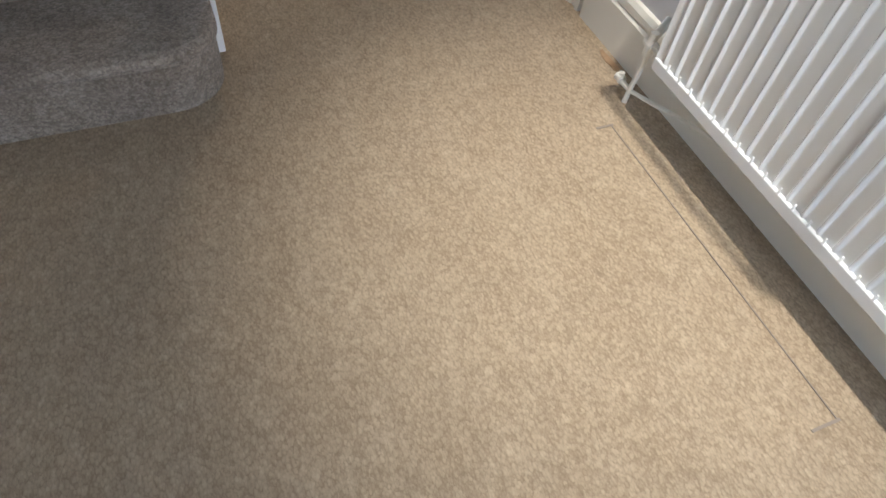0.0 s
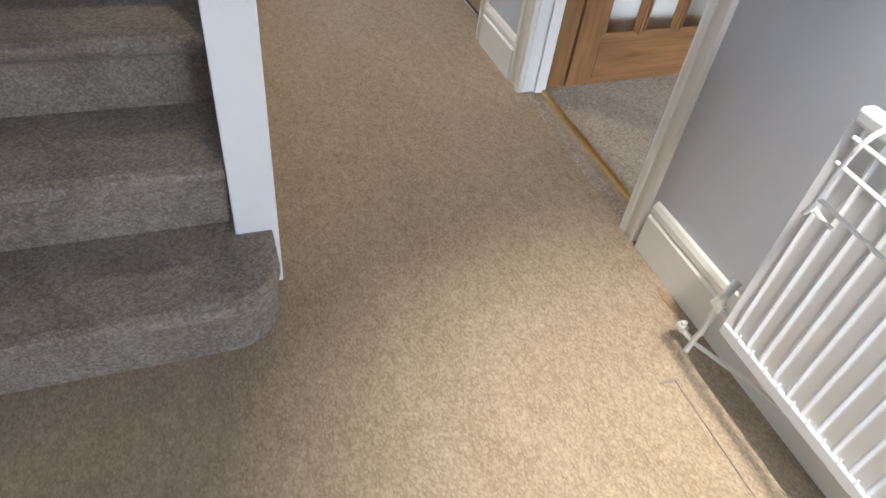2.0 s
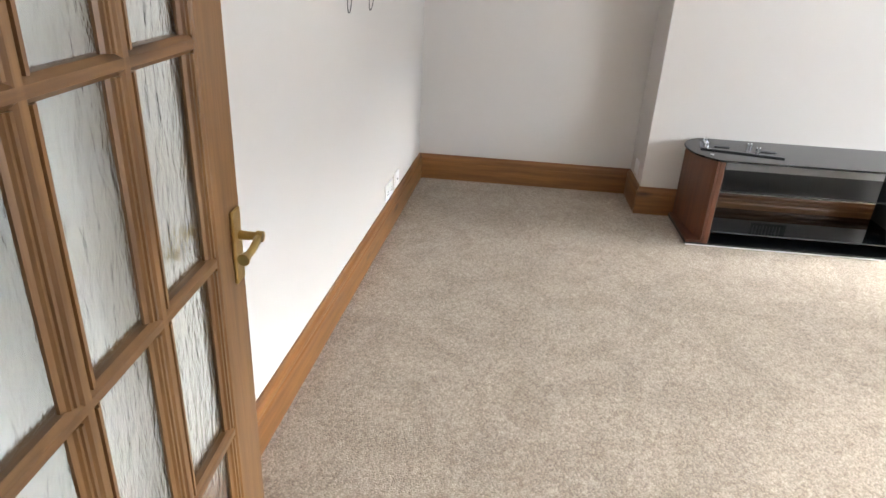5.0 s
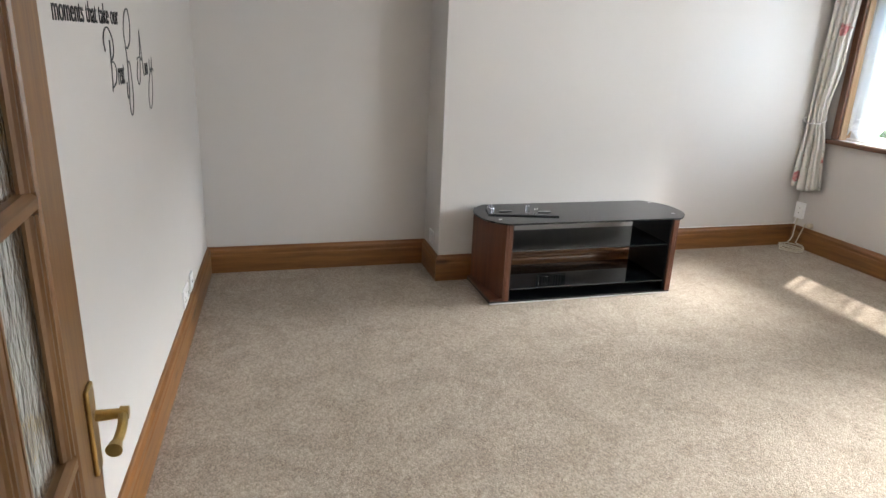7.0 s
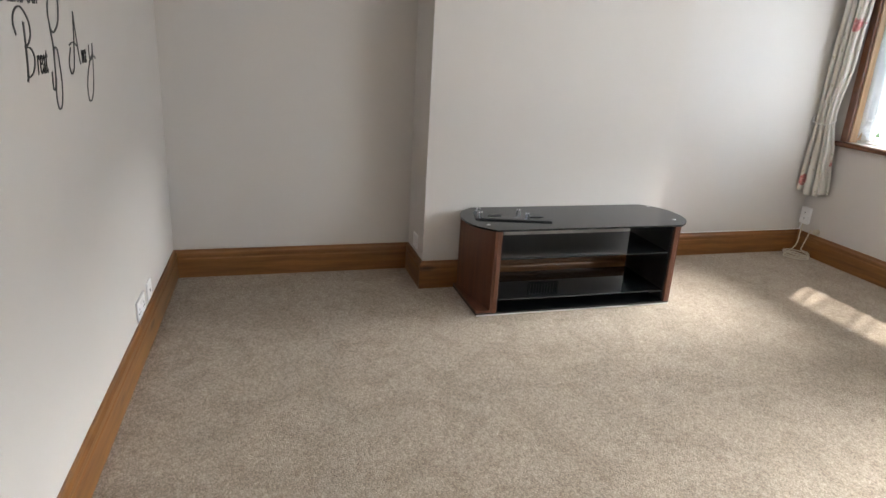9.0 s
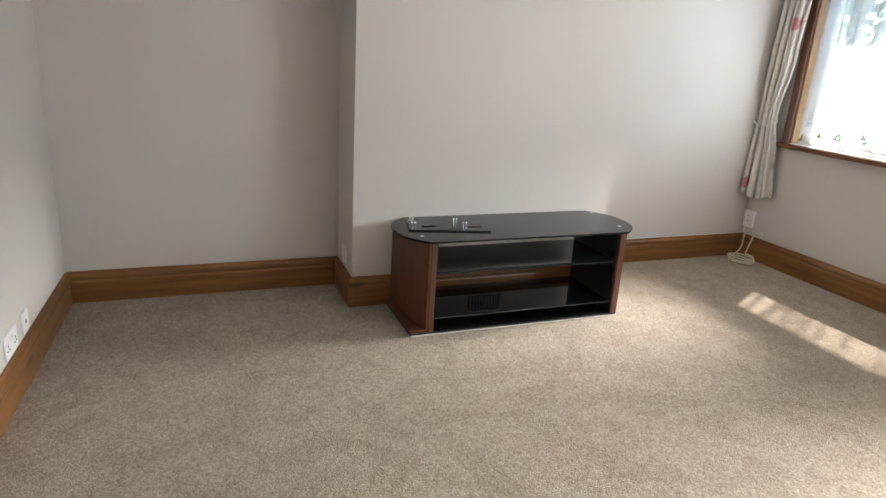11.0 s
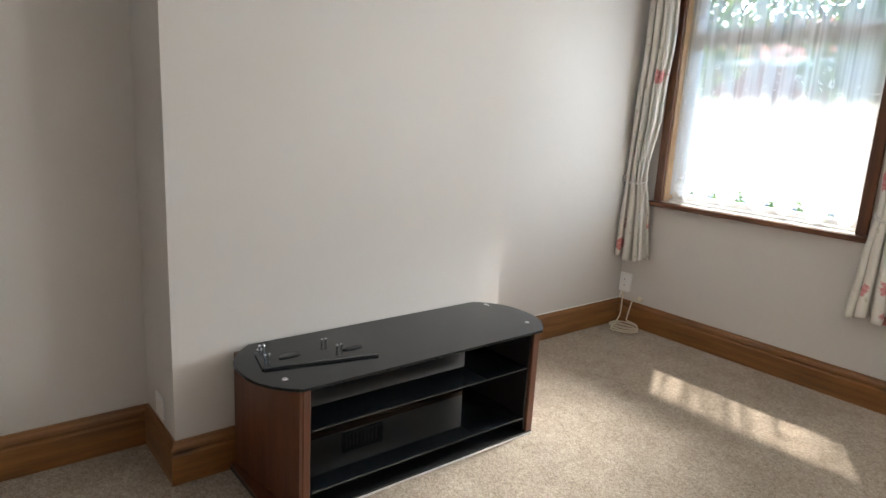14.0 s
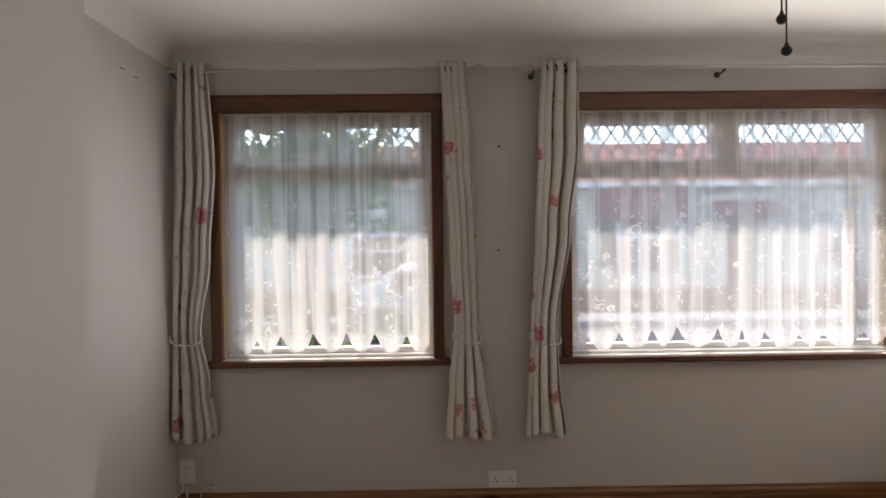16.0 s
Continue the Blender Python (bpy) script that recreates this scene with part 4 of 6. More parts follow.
win1 = window("window_1", W1[0], W1[1], [(4.351, 5.320)], [], "white framed window with leaded top light in a dark wood surround")
win2 = window("window_2", W2[0], W2[1], [(2.770, 3.470), (1.930, 2.650)], [2.02], "wide white framed window with two leaded top lights")


# ---- net curtains ----
def lace_material():
    m = bpy.data.materials.new("lace_net")
    m.use_nodes = True
    nt = m.node_tree
    nt.nodes.clear()
    out = nt.nodes.new("ShaderNodeOutputMaterial")
    v = coords(nt, (1, 0.0, 1))
    # curled sprigs out of warped rings, fine mesh, dense border near the hem
    warp = nt.nodes.new("ShaderNodeTexNoise")
    warp.inputs["Scale"].default_value = 9
    warp.inputs["Detail"].default_value = 2
    nt.links.new(v, warp.inputs["Vector"])
    wv = mix(nt, v, warp.outputs["Color"], 0.09)
    vor = nt.nodes.new("ShaderNodeTexVoronoi")
    vor.inputs["Scale"].default_value = 15
    nt.links.new(wv, vor.inputs["Vector"])
    rings = ramp(nt, vor.outputs["Distance"], [(0.16, (0, 0, 0)), (0.22, (1, 1, 1)), (0.30, (1, 1, 1)), (0.36, (0, 0, 0))])
    keep = ramp(nt, noise_of(nt, wv, 16, 2), [(0.50, (0, 0, 0)), (0.58, (1, 1, 1))])
    sprig = mix(nt, rings, keep, 1.0, "MULTIPLY")
    leaf = ramp(nt, noise_of(nt, wv, 26, 3, 0.6), [(0.60, (0, 0, 0)), (0.66, (1, 1, 1))])
    motif = mix(nt, sprig, leaf, 1.0, "LIGHTEN")
    sep = nt.nodes.new("ShaderNodeSeparateXYZ")
    nt.links.new(v, sep.inputs[0])

    def band(lo, hi, up=True):
        n = nt.nodes.new("ShaderNodeMapRange")
        n.inputs["From Min"].default_value, n.inputs["From Max"].default_value = lo, hi
        n.inputs["To Min"].default_value, n.inputs["To Max"].default_value = (0, 1) if up else (1, 0)
        nt.links.new(sep.outputs["Z"], n.inputs["Value"])
        return n.outputs["Result"]
    motif = mix(nt, motif, band(1.72, 1.60), 1.0, "MULTIPLY")
    hem = band(1.00, 0.96)
    edge = ramp(nt, noise_of(nt, v, 60, 2), [(0.35, (0.5, 0.5, 0.5)), (0.6, (1, 1, 1))])
    hem = mix(nt, hem, edge, 1.0, "MULTIPLY")
    dense = mix(nt, motif, hem, 1.0, "LIGHTEN")
    op = nt.nodes.new("ShaderNodeMapRange")
    op.inputs["To Min"].default_value, op.inputs["To Max"].default_value = 0.50, 0.92
    streak = noise_of(nt, coords(nt, (1, 0, 0.03)), 15, 2, 0.6)
    folds = ramp(nt, streak, [(0.46, (0, 0, 0)), (0.56, (0.8, 0.8, 0.8))])
    nt.links.new(mix(nt, dense, folds, 1.0, "LIGHTEN"), op.inputs["Value"])
    veil = nt.nodes.new("ShaderNodeMath")
    veil.operation = "MULTIPLY_ADD"
    nt.links.new(band(1.70, 1.85), veil.inputs[0])
    veil.inputs[1].default_value = -0.03
    nt.links.new(op.outputs["Result"], veil.inputs[2])
    tr = nt.nodes.new("ShaderNodeBsdfTransparent")
    df = nt.nodes.new("ShaderNodeBsdfDiffuse")
    df.inputs["Color"].default_value = (0.85, 0.86, 0.87, 1)
    tl = nt.nodes.new("ShaderNodeBsdfTranslucent")
    tl.inputs["Color"].default_value = (0.94, 0.95, 0.95, 1)
    a = nt.nodes.new("ShaderNodeMixShader")
    a.inputs[0].default_value = 0.56
    nt.links.new(df.outputs[0], a.inputs[1])
    nt.links.new(tl.outputs[0], a.inputs[2])
    b = nt.nodes.new("ShaderNodeMixShader")
    nt.links.new(veil.outputs[0], b.inputs[0])
    nt.links.new(tr.outputs[0], b.inputs[1])
    nt.links.new(a.outputs[0], b.inputs[2])
    nt.links.new(b.outputs[0], out.inputs["Surface"])
    return m


M_LACE = lace_material()


def net_curtain(name, x0, x1, top, seed, label):
    rng = random.Random(seed)
    cols, rows = int((x1 - x0) / 0.008), 44
    cuts, x = [], 0.0
    while x < 1.2 * (x1 - x0):
        cuts.append(x)
        x += rng.uniform(0.11, 0.22)
    ph = [rng.uniform(0, 6.3) for _ in range(6)]
    verts, faces = [], []
    for j in range(rows + 1):
        v = j / rows
        for i in range(cols + 1):
            u = i / cols
            x = x0 + (x1 - x0) * u
            s = x - x0
            k = max(c for c in cuts if c <= s + 1e-9)
            nx = min([c for c in cuts if c > s] + [s + 0.1])
            f = (s - k) / (nx - k)
            hem = 0.872 + (0.055 + 0.055 * abs(math.sin(2.3 * k + ph[5]))) * (1 - math.sin(math.pi * f)) + 0.006 * abs(math.sin(f * 18.8)) + 0.008 * math.sin(5.1 * x + ph[0])
            hem = max(hem, SILL + 0.02)
            z = top + (hem - top) * v
            amp = 0.006 + 0.012 * v
            y = -1.706 + amp * (0.6 * math.sin(s * 62 + ph[1] + 0.8 * math.sin(s * 9 + ph[2])) + 0.5 * math.sin(s * 31 + ph[3])) + 0.004 * math.sin(3 * z + ph[4])
            verts.append((x, y, z))
    for j in range(rows):
        for i in range(cols):
            a = j * (cols + 1) + i
            faces.append((a, a + 1, a + cols + 2, a + cols + 1))
    me = bpy.data.meshes.new(name)
    me.from_pydata(verts, [], faces)
    me.shade_smooth()
    me.materials.append(M_LACE)
    return tagged(new(name, me), label, "net curtain", "net curtains")


net_curtain("net_curtain", W1[0] + 0.045, W1[1] - 0.045, 2.135, 3, "white floral lace net curtain with scalloped hem in the window")
net_curtain("net_curtain", W2[0] + 0.045, W2[1] - 0.045, 2.135, 8, "wide white floral lace net curtain with scalloped hem")
for a, b in (W1, W2):
    bm = B()
    cyl(bm, (a + 0.042, -1.706, 2.138), (b - 0.042, -1.706, 2.138), 0.004, n=8)
    thing("net_wire", bm, M_UPVC, "thin white wire carrying the net curtain", "curtain wire")


# ---- floral curtains ----
def chintz():
    m, nt, b = nodes_of("floral_cotton", 0.9, 0, 0.15)
    v = coords(nt, (1.1, 0.6, 0.95))
    vor = nt.nodes.new("ShaderNodeTexVoronoi")
    vor.inputs["Scale"].default_value = 7.0
    vor.inputs["Randomness"].default_value = 0.85
    wob = nt.nodes.new("ShaderNodeTexNoise")
    wob.inputs["Scale"].default_value = 34
    nt.links.new(v, wob.inputs["Vector"])
    vv = mix(nt, v, wob.outputs["Color"], 0.06)
    nt.links.new(vv, vor.inputs["Vector"])
    sep = nt.nodes.new("ShaderNodeSeparateColor")
    nt.links.new(vor.outputs["Color"], sep.inputs[0])
    bloom = ramp(nt, vor.outputs["Distance"], [(0.20, (1, 1, 1)), (0.27, (0, 0, 0))])
    some = ramp(nt, sep.outputs["Red"], [(0.30, (0, 0, 0)), (0.32, (1, 1, 1))])
    mask = mix(nt, bloom, some, 1.0, "MULTIPLY")
    hue = ramp(nt, sep.outputs["Green"], [(0.0, (0.48, 0.15, 0.16)), (0.35, (0.55, 0.22, 0.22)), (0.6, (0.30, 0.13, 0.20)), (0.85, (0.46, 0.17, 0.17))])
    petal = mix(nt, hue, (0.62, 0.36, 0.34), ramp(nt, noise_of(nt, v, 70, 2), [(0.45, (0, 0, 0)), (0.6, (0.7, 0.7, 0.7))]))
    base = ramp(nt, noise_of(nt, v, 3, 4), [(0.3, (0.62, 0.59, 0.54)), (0.7, (0.71, 0.68, 0.63))])
    v2 = nt.nodes.new("ShaderNodeTexVoronoi")
    v2.inputs["Scale"].default_value = 19
    nt.links.new(vv, v2.inputs["Vector"])
    stem = ramp(nt, v2.outputs["Distance"], [(0.10, (0.55, 0.55, 0.55)), (0.17, (0, 0, 0))])
    c = mix(nt, base, (0.36, 0.34, 0.22), stem)
    c = mix(nt, c, petal, mask)
    nt.links.new(c, b.inputs["Base Color"])
    wv = nt.nodes.new("ShaderNodeTexNoise")
    wv.inputs["Scale"].default_value = 500
    bump(nt, b, wv.outputs["Fac"], 0.15, 0.0008)
    return m


M_CHINTZ = chintz()
YC = -1.575
M_ROD = plain("curtain_rod_metal", (0.62, 0.60, 0.57), 0.3, 0.7)
M_PEARL = plain("pearl_bead", (0.75, 0.73, 0.70), 0.2)


def spline(rows, z):
    for (za, *a), (zb, *b) in zip(rows, rows[1:]):
        if za >= z >= zb:
            t = (za - z) / (za - zb)
            t = t * t * (3 - 2 * t)
            return [p + (q - p) * t for p, q in zip(a, b)]
    return rows[-1][1:] if z < rows[-1][0] else rows[0][1:]


def curtain(rows, folds, seed, tie_z, label):
    """rows: height, x at the two edges, fold depth, from the top down."""
    rng = random.Random(seed)
    cols, n = folds * 14, 90
    ph = [rng.uniform(-0.6, 0.6) for _ in range(folds + 2)]
    wid = [rng.uniform(0.55, 1.5) for _ in range(folds)]
    tot = sum(wid)
    bm = B()
    grid = []
    z0, z1 = rows[0][0], rows[-1][0]
    for j in range(n + 1):
        z = z0 + (z1 - z0) * j / n
        xa, xb, amp = spline(rows, z)
        line = []
        for i in range(cols + 1):
            u = i / cols
            acc, k = 0.0, 0
            while k < folds - 1 and acc + wid[k] / tot < u:
                acc += wid[k] / tot
                k += 1
            f = (u - acc) / (wid[k] / tot)
            s = math.sin(2 * math.pi * f + ph[k] * min(1.0, (z0 - z) * 0.8))
            s = math.copysign(abs(s) ** 0.9, s)
            y = YC + 1.05 * amp * s + 0.010 * math.sin(2.2 * z + seed + 3 * u) + 0.0025 * math.sin(9 * z + 23 * u + seed)
            x = xa + (xb - xa) * u + 0.35 * amp * math.sin(4 * math.pi * f + ph[k])
            zz = z
            if j > n - 8:
                zz += 0.014 * math.sin(7 * u + seed) * (j - n + 8) / 8
            line.append(bm.verts.new((x, y, zz)))
        grid.append(line)
    for a, b in zip(grid, grid[1:]):
        for i in range(cols):
            bm.faces.new((a[i], a[i + 1], b[i + 1], b[i]))
    c = holder("curtain", label, "curtain", ((rows[0][1] + rows[0][2]) / 2, YC, rows[-1][0]), "floral curtains")

    def P(nm, bmm, mat, lab="", par=None, smooth=False):
        ob = part(nm, bmm, mat, par or c, lab, smooth)
        if par is None:
            ob.matrix_parent_inverse = Matrix.Translation(-c.location)
        return ob
    cloth = P("cloth", bm, M_CHINTZ, "", None, True)
    so = cloth.modifiers.new("thickness", "SOLIDIFY")
    so.thickness = 0.003
    # eyelets round the rod
    for k in range(folds):
        x = rows[0][1] + (rows[0][2] - rows[0][1]) * (k + 0.5) / folds
        bm2 = B()
        ring = [(x + 0.004 * math.sin(a), YC + 0.020 * math.cos(a), 2.335 + 0.020 * math.sin(a)) for a in [2 * math.pi * q / 16 for q in range(17)]]
        tube(bm2, ring, 0.004, 6)
        P("eyelet", bm2, M_DARK)
    xa, xb, _ = spline(rows, tie_z)
    tie = P("tie_back", tube(B(), [((xa + xb) / 2, ROOM_S + 0.004, tie_z + 0.03), ((xa + xb) / 2, ROOM_S + 0.02, tie_z + 0.03)], 0.006), M_PEARL, "pearl bead tie-back")
    mid, rx = (xa + xb) / 2, abs(xb - xa) / 2 + 0.016
    shared = None
    for q in range(34):
        a = 2 * math.pi * q / 34
        p = (mid + rx * math.cos(a), YC + 0.005 + 0.055 * math.sin(a), tie_z - 0.012 - 0.026 * math.sin(a) + 0.01 * math.cos(a))
        if shared is None:
            bm3 = B()
            bmesh.ops.create_icosphere(bm3, subdivisions=1, radius=0.0072)
            shared = mesh_of("bead", bm3, M_PEARL, True)
        ob = new("bead", shared)
        ob.parent = tie
        ob.location = p
    return c


curtain([(2.375, 5.558, 5.424, 0.026), (1.838, 5.575, 5.398, 0.030), (1.408, 5.600, 5.428, 0.026), (1.006, 5.606, 5.480, 0.020), (0.748, 5.612, 5.443, 0.026), (0.462, 5.616, 5.412, 0.032)], 4, 1, 0.995,
        "cream curtain printed with pink flowers, tied back by the corner")
curtain([(2.375, 4.228, 4.115, 0.026), (1.95, 4.210, 4.092, 0.028), (1.408, 4.191, 4.071, 0.026), (1.006, 4.173, 4.060, 0.020), (0.748, 4.202, 4.023, 0.028), (0.462, 4.224, 3.980, 0.034)], 4, 12, 0.985,
        "cream curtain printed with pink and purple flowers, tied back")
curtain([(2.375, 3.720, 3.529, 0.028), (1.95, 3.738, 3.533, 0.032), (1.52, 3.758, 3.580, 0.030), (1.0, 3.788, 3.654, 0.022), (0.748, 3.803, 3.643, 0.026), (0.470, 3.815, 3.612, 0.032)], 4, 5, 0.975,
        "cream floral curtain tied back beside the wide window")


def rod(xa, xb, finial_at, brackets, label):
    r = holder("curtain_rod", label, "curtain rod", ((xa + xb) / 2, YC, 2.335), "curtain rods")

    def P(nm, bm, mat, lab=""):
        ob = part(nm, bm, mat, r, lab)
        ob.matrix_parent_inverse = Matrix.Translation(-r.location)
    bm = B()
    cyl(bm, (xa, YC, 2.335), (xb, YC, 2.335), 0.008, n=14)
    P("rod", bm, M_ROD)
    for fx, d in finial_at:
        bm = B()
        cyl(bm, (fx, YC, 2.335), (fx + d * 0.02, YC, 2.335), 0.011, n=12)
        for s in (-1, 1):
            tube(bm, smooth_path([(fx + d * 0.02, YC, 2.335), (fx + d * 0.05, YC, 2.335 + s * 0.020), (fx + d * 0.09, YC, 2.335 + s * 0.014), (fx + d * 0.11, YC, 2.335 + s * 0.001)], 5), 0.004, 6)
        tube(bm, [(fx + d * 0.02, YC, 2.335), (fx + d * 0.118, YC, 2.335)], 0.0035, 6)
        P("finial", bm, M_ROD, "grey leaf-shaped finial")
    for x in brackets:
        bm = B()
        tube(bm, smooth_path([(x, ROOM_S + 0.002, 2.315), (x, ROOM_S + 0.04, 2.312), (x, YC, 2.318)], 5), 0.005, 8)
        cyl(bm, (x, ROOM_S + 0.0005, 2.315), (x, ROOM_S + 0.006, 2.315), 0.016, n=14)
        bx(bm, x - 0.006, x + 0.006, YC - 0.011, YC + 0.011, 2.312, 2.325, 0.003)
        P("bracket", bm, M_DARK, "small dark rod bracket")


rod(5.612, 4.105, [(4.105, -1)], [5.59, 4.14], "slim metal curtain rod over the single window")
rod(3.735, 1.80, [(3.735, 1)], [3.765, 2.79, 1.84], "slim metal curtain rod over the wide window")


# ---- sockets, cables, small wall things ----
def plate(name, label, cat, m, w, h, holes):
    """A moulded plate in its own x-z plane, face towards -y."""
    p = holder(name, label, cat)
    bm = B()
    bx(bm, -w / 2, w / 2, -0.009, 0, -h / 2, h / 2, 0.003, 2)
    part("face_plate", bm, M_UPVC, p)
    for x, z, a, b, dark in holes:
        bm = B()
        bx(bm, x - a, x + a, -0.0105 if dark else -0.012, -0.0085, z - b, z + b, 0.0 if dark else 0.001)
        part("pin_hole" if dark else "rocker_switch", bm, M_DARK if dark else M_UPVC, p)
    p.matrix_world = m
    return p


def pins(cx):
    return [(cx, 0.004, 0.002, 0.004, True), (cx - 0.011, -0.012, 0.004, 0.002, True), (cx + 0.011, -0.012, 0.004, 0.002, True)]


DOUBLE = pins(-0.042) + pins(0.042) + [(-0.012, 0.022, 0.006, 0.008, False), (0.012, 0.022, 0.006, 0.008, False)]
plate("double_socket", "white double wall socket above the skirting", "socket", pose(3.935, ROOM_S + 0.0005, 0.212, 0, 0, 180), 0.146, 0.086, DOUBLE)
na = -math.degrees(math.atan(0.043))
plate("double_socket", "white double socket low on the plain wall", "socket", pose(4.70, north(4.70) - 0.0005, 0.222, 0, 0, na), 0.146, 0.086, DOUBLE)
plate("aerial_socket", "white aerial plate low on the plain wall", "socket", pose(4.89, north(4.89) - 0.0005, 0.222, 0, 0, na), 0.086, 0.086, [(0, 0, 0.006, 0.006, True)])
plate("blank_plate", "white blanking plate on the chimney breast side", "socket", pose(5.44, BR_Y1 + 0.0005, 0.235, 0, 0, 180), 0.086, 0.086, [])
plate("telephone_box", "white telephone junction box in the corner", "socket", pose(5.575, ROOM_S + 0.018, 0.285, 0, 0, 180), 0.080, 0.125, [(0, 0.02, 0.003, 0.003, True), (0, -0.02, 0.003, 0.003, True)])
bm = B()
bx(bm, 5.537, 5.613, ROOM_S + 0.0005, ROOM_S + 0.018, 0.225, 0.345, 0.003)
thing("junction_back_box", bm, M_UPVC, "white plastic back box under the junction cover", "socket")
M_CABLE = plain("cream_cable", (0.66, 0.60, 0.48), 0.5)
bm = B()
rng = random.Random(11)
loop = [(5.585, ROOM_S + 0.012, 0.228), (5.575, ROOM_S + 0.030, 0.16), (5.56, -1.60, 0.06)]
for q in range(24):
    a = 1.2 + q * 2 * math.pi / 9
    r = 0.088 + 0.026 * math.sin(q * 0.7)
    loop.append((5.485 + r * math.cos(a) + 0.008 * rng.uniform(-1, 1), -1.525 + 0.78 * r * math.sin(a), 0.008 + 0.0016 * q + 0.005 * rng.uniform(0, 1)))
loop += [(5.50, -1.60, 0.07), (5.505, ROOM_S + 0.026, 0.15), (5.500, ROOM_S + 0.014, 0.195)]
tube(bm, smooth_path(loop, 4), 0.0046, 7)
thing("coiled_cable", bm, M_CABLE, "cream cable coiled on the carpet in the corner", "cable")
bm = B()
tube(bm, smooth_path([(5.595, ROOM_S + 0.012, 0.228), (5.605, ROOM_S + 0.02, 0.180), (5.615, -1.60, 0.169), (5.617, -1.0, 0.168), (5.617, -0.19, 0.168)], 5), 0.003, 6)
thing("surface_cable", bm, M_UPVC, "thin white cable run along the skirting top", "cable")
bm = B()
cyl(bm, (5.455, ROOM_S + 0.0005, 0.19), (5.455, ROOM_S + 0.028, 0.19), 0.020, 0.018, 20)
cyl(bm, (5.455, ROOM_S + 0.028, 0.19), (5.455, ROOM_S + 0.036, 0.19), 0.010, 0.009, 16)
thing("aerial_outlet", bm, M_CABLE, "round cream cable outlet above the skirting", "cable outlet")
M_HOLE = plain("plugged_hole", (0.20, 0.13, 0.10), 0.8)
for x, z in ((3.936, 1.955), (3.944, 1.412)):
    bm = B()
    cyl(bm, (x, ROOM_S + 0.0002, z), (x, ROOM_S + 0.0025, z), 0.007, 0.006, 14)
    thing("wall_plug", bm, M_HOLE, "small brown wall plug in the plaster", "wall plug", "wall plugs")
bm = B()
for y, z in ((-1.13, 2.235), (-1.26, 2.228)):
    bx(bm, ROOM_E - 0.002, ROOM_E - 0.0003, y - 0.02, y + 0.02, z - 0.002, z + 0.002)
thing("wall_scratch", bm, M_HOLE, "two short scratches in the alcove paint", "wall mark", kind="structure")

# pull cords hanging from the middle of the ceiling
cord = holder("pull_cords", "two dark bead-ended pull chains hanging from the ceiling", "pull cord", (3.63, 0.52, CEIL))
bm = B()
cyl(bm, (3.63, 0.52, CEIL - 0.018), (3.63, 0.52, CEIL), 0.045, 0.05, 24)
part("ceiling_rose", bm, M_UPVC, cord).matrix_parent_inverse = Matrix.Translation(-cord.location)
for x, y, z in ((3.612, 0.50, 1.815), (3.640, 0.535, 1.862)):
    bm = B()
    tube(bm, [(x, y, z), (x, y, CEIL - 0.016)], 0.0014, 6)
    k = z + 0.02
    while k < CEIL - 0.03:
        bmesh.ops.create_icosphere(bm, subdivisions=1, radius=0.0022, matrix=Matrix.Translation((x, y, k)))
        k += 0.006
    part("chain", bm, M_DARK, cord).matrix_parent_inverse = Matrix.Translation(-cord.location)
    bm = B()
    bmesh.ops.create_uvsphere(bm, u_segments=16, v_segments=10, radius=0.0098, matrix=Matrix.Translation((x, y, z)))
    cyl(bm, (x, y, z + 0.008), (x, y, z + 0.016), 0.005, 0.002, 10)
    part("bead", bm, M_DARK, cord, "", True).matrix_parent_inverse = Matrix.Translation(-cord.location)


# ---- wall lettering ----
M_INK = plain("black_vinyl", (0.02, 0.02, 0.022), 0.5)
sign = holder("wall_lettering", "black vinyl lettering stuck on the off-white wall", "wall sticker", (3.5, north(3.5), 1.35))


def words(text, x, z, size, squeeze=1.0, shear=0.0):
    cu = bpy.data.curves.new("words", "FONT")
    cu.body, cu.size, cu.extrude, cu.shear = text, size, 0.0006, shear
    tmp = bpy.data.objects.new("words", cu)
    me = bpy.data.meshes.new_from_object(tmp)
    bpy.data.objects.remove(tmp)
    whole = B()
    whole.from_mesh(me)
    bmesh.ops.remove_doubles(whole, verts=whole.verts[:], dist=1e-6)
    left = set(whole.verts)
    while left:
        # one letter: everything joined to the first vertex
        todo, piece = [left.pop()], set()
        while todo:
            v = todo.pop()
            piece.add(v)
            for e in v.link_edges:
                o = e.other_vert(v)
                if o in left:
                    left.discard(o)
                    todo.append(o)
        bm = B()
        copy = {v: bm.verts.new(v.co) for v in piece}
        for f in whole.faces:
            if f.verts[0] in piece:
                bm.faces.new([copy[v] for v in f.verts])
        ob = part("letter", bm, M_INK, sign)
        ob.matrix_parent_inverse = Matrix.Translation(-sign.location)
        ob.matrix_basis = pose(x, north(x) - 0.0016, z, 90, 0, na) @ Matrix.Diagonal((squeeze, 1, 1, 1))
    whole.free()
    bpy.data.meshes.remove(me)


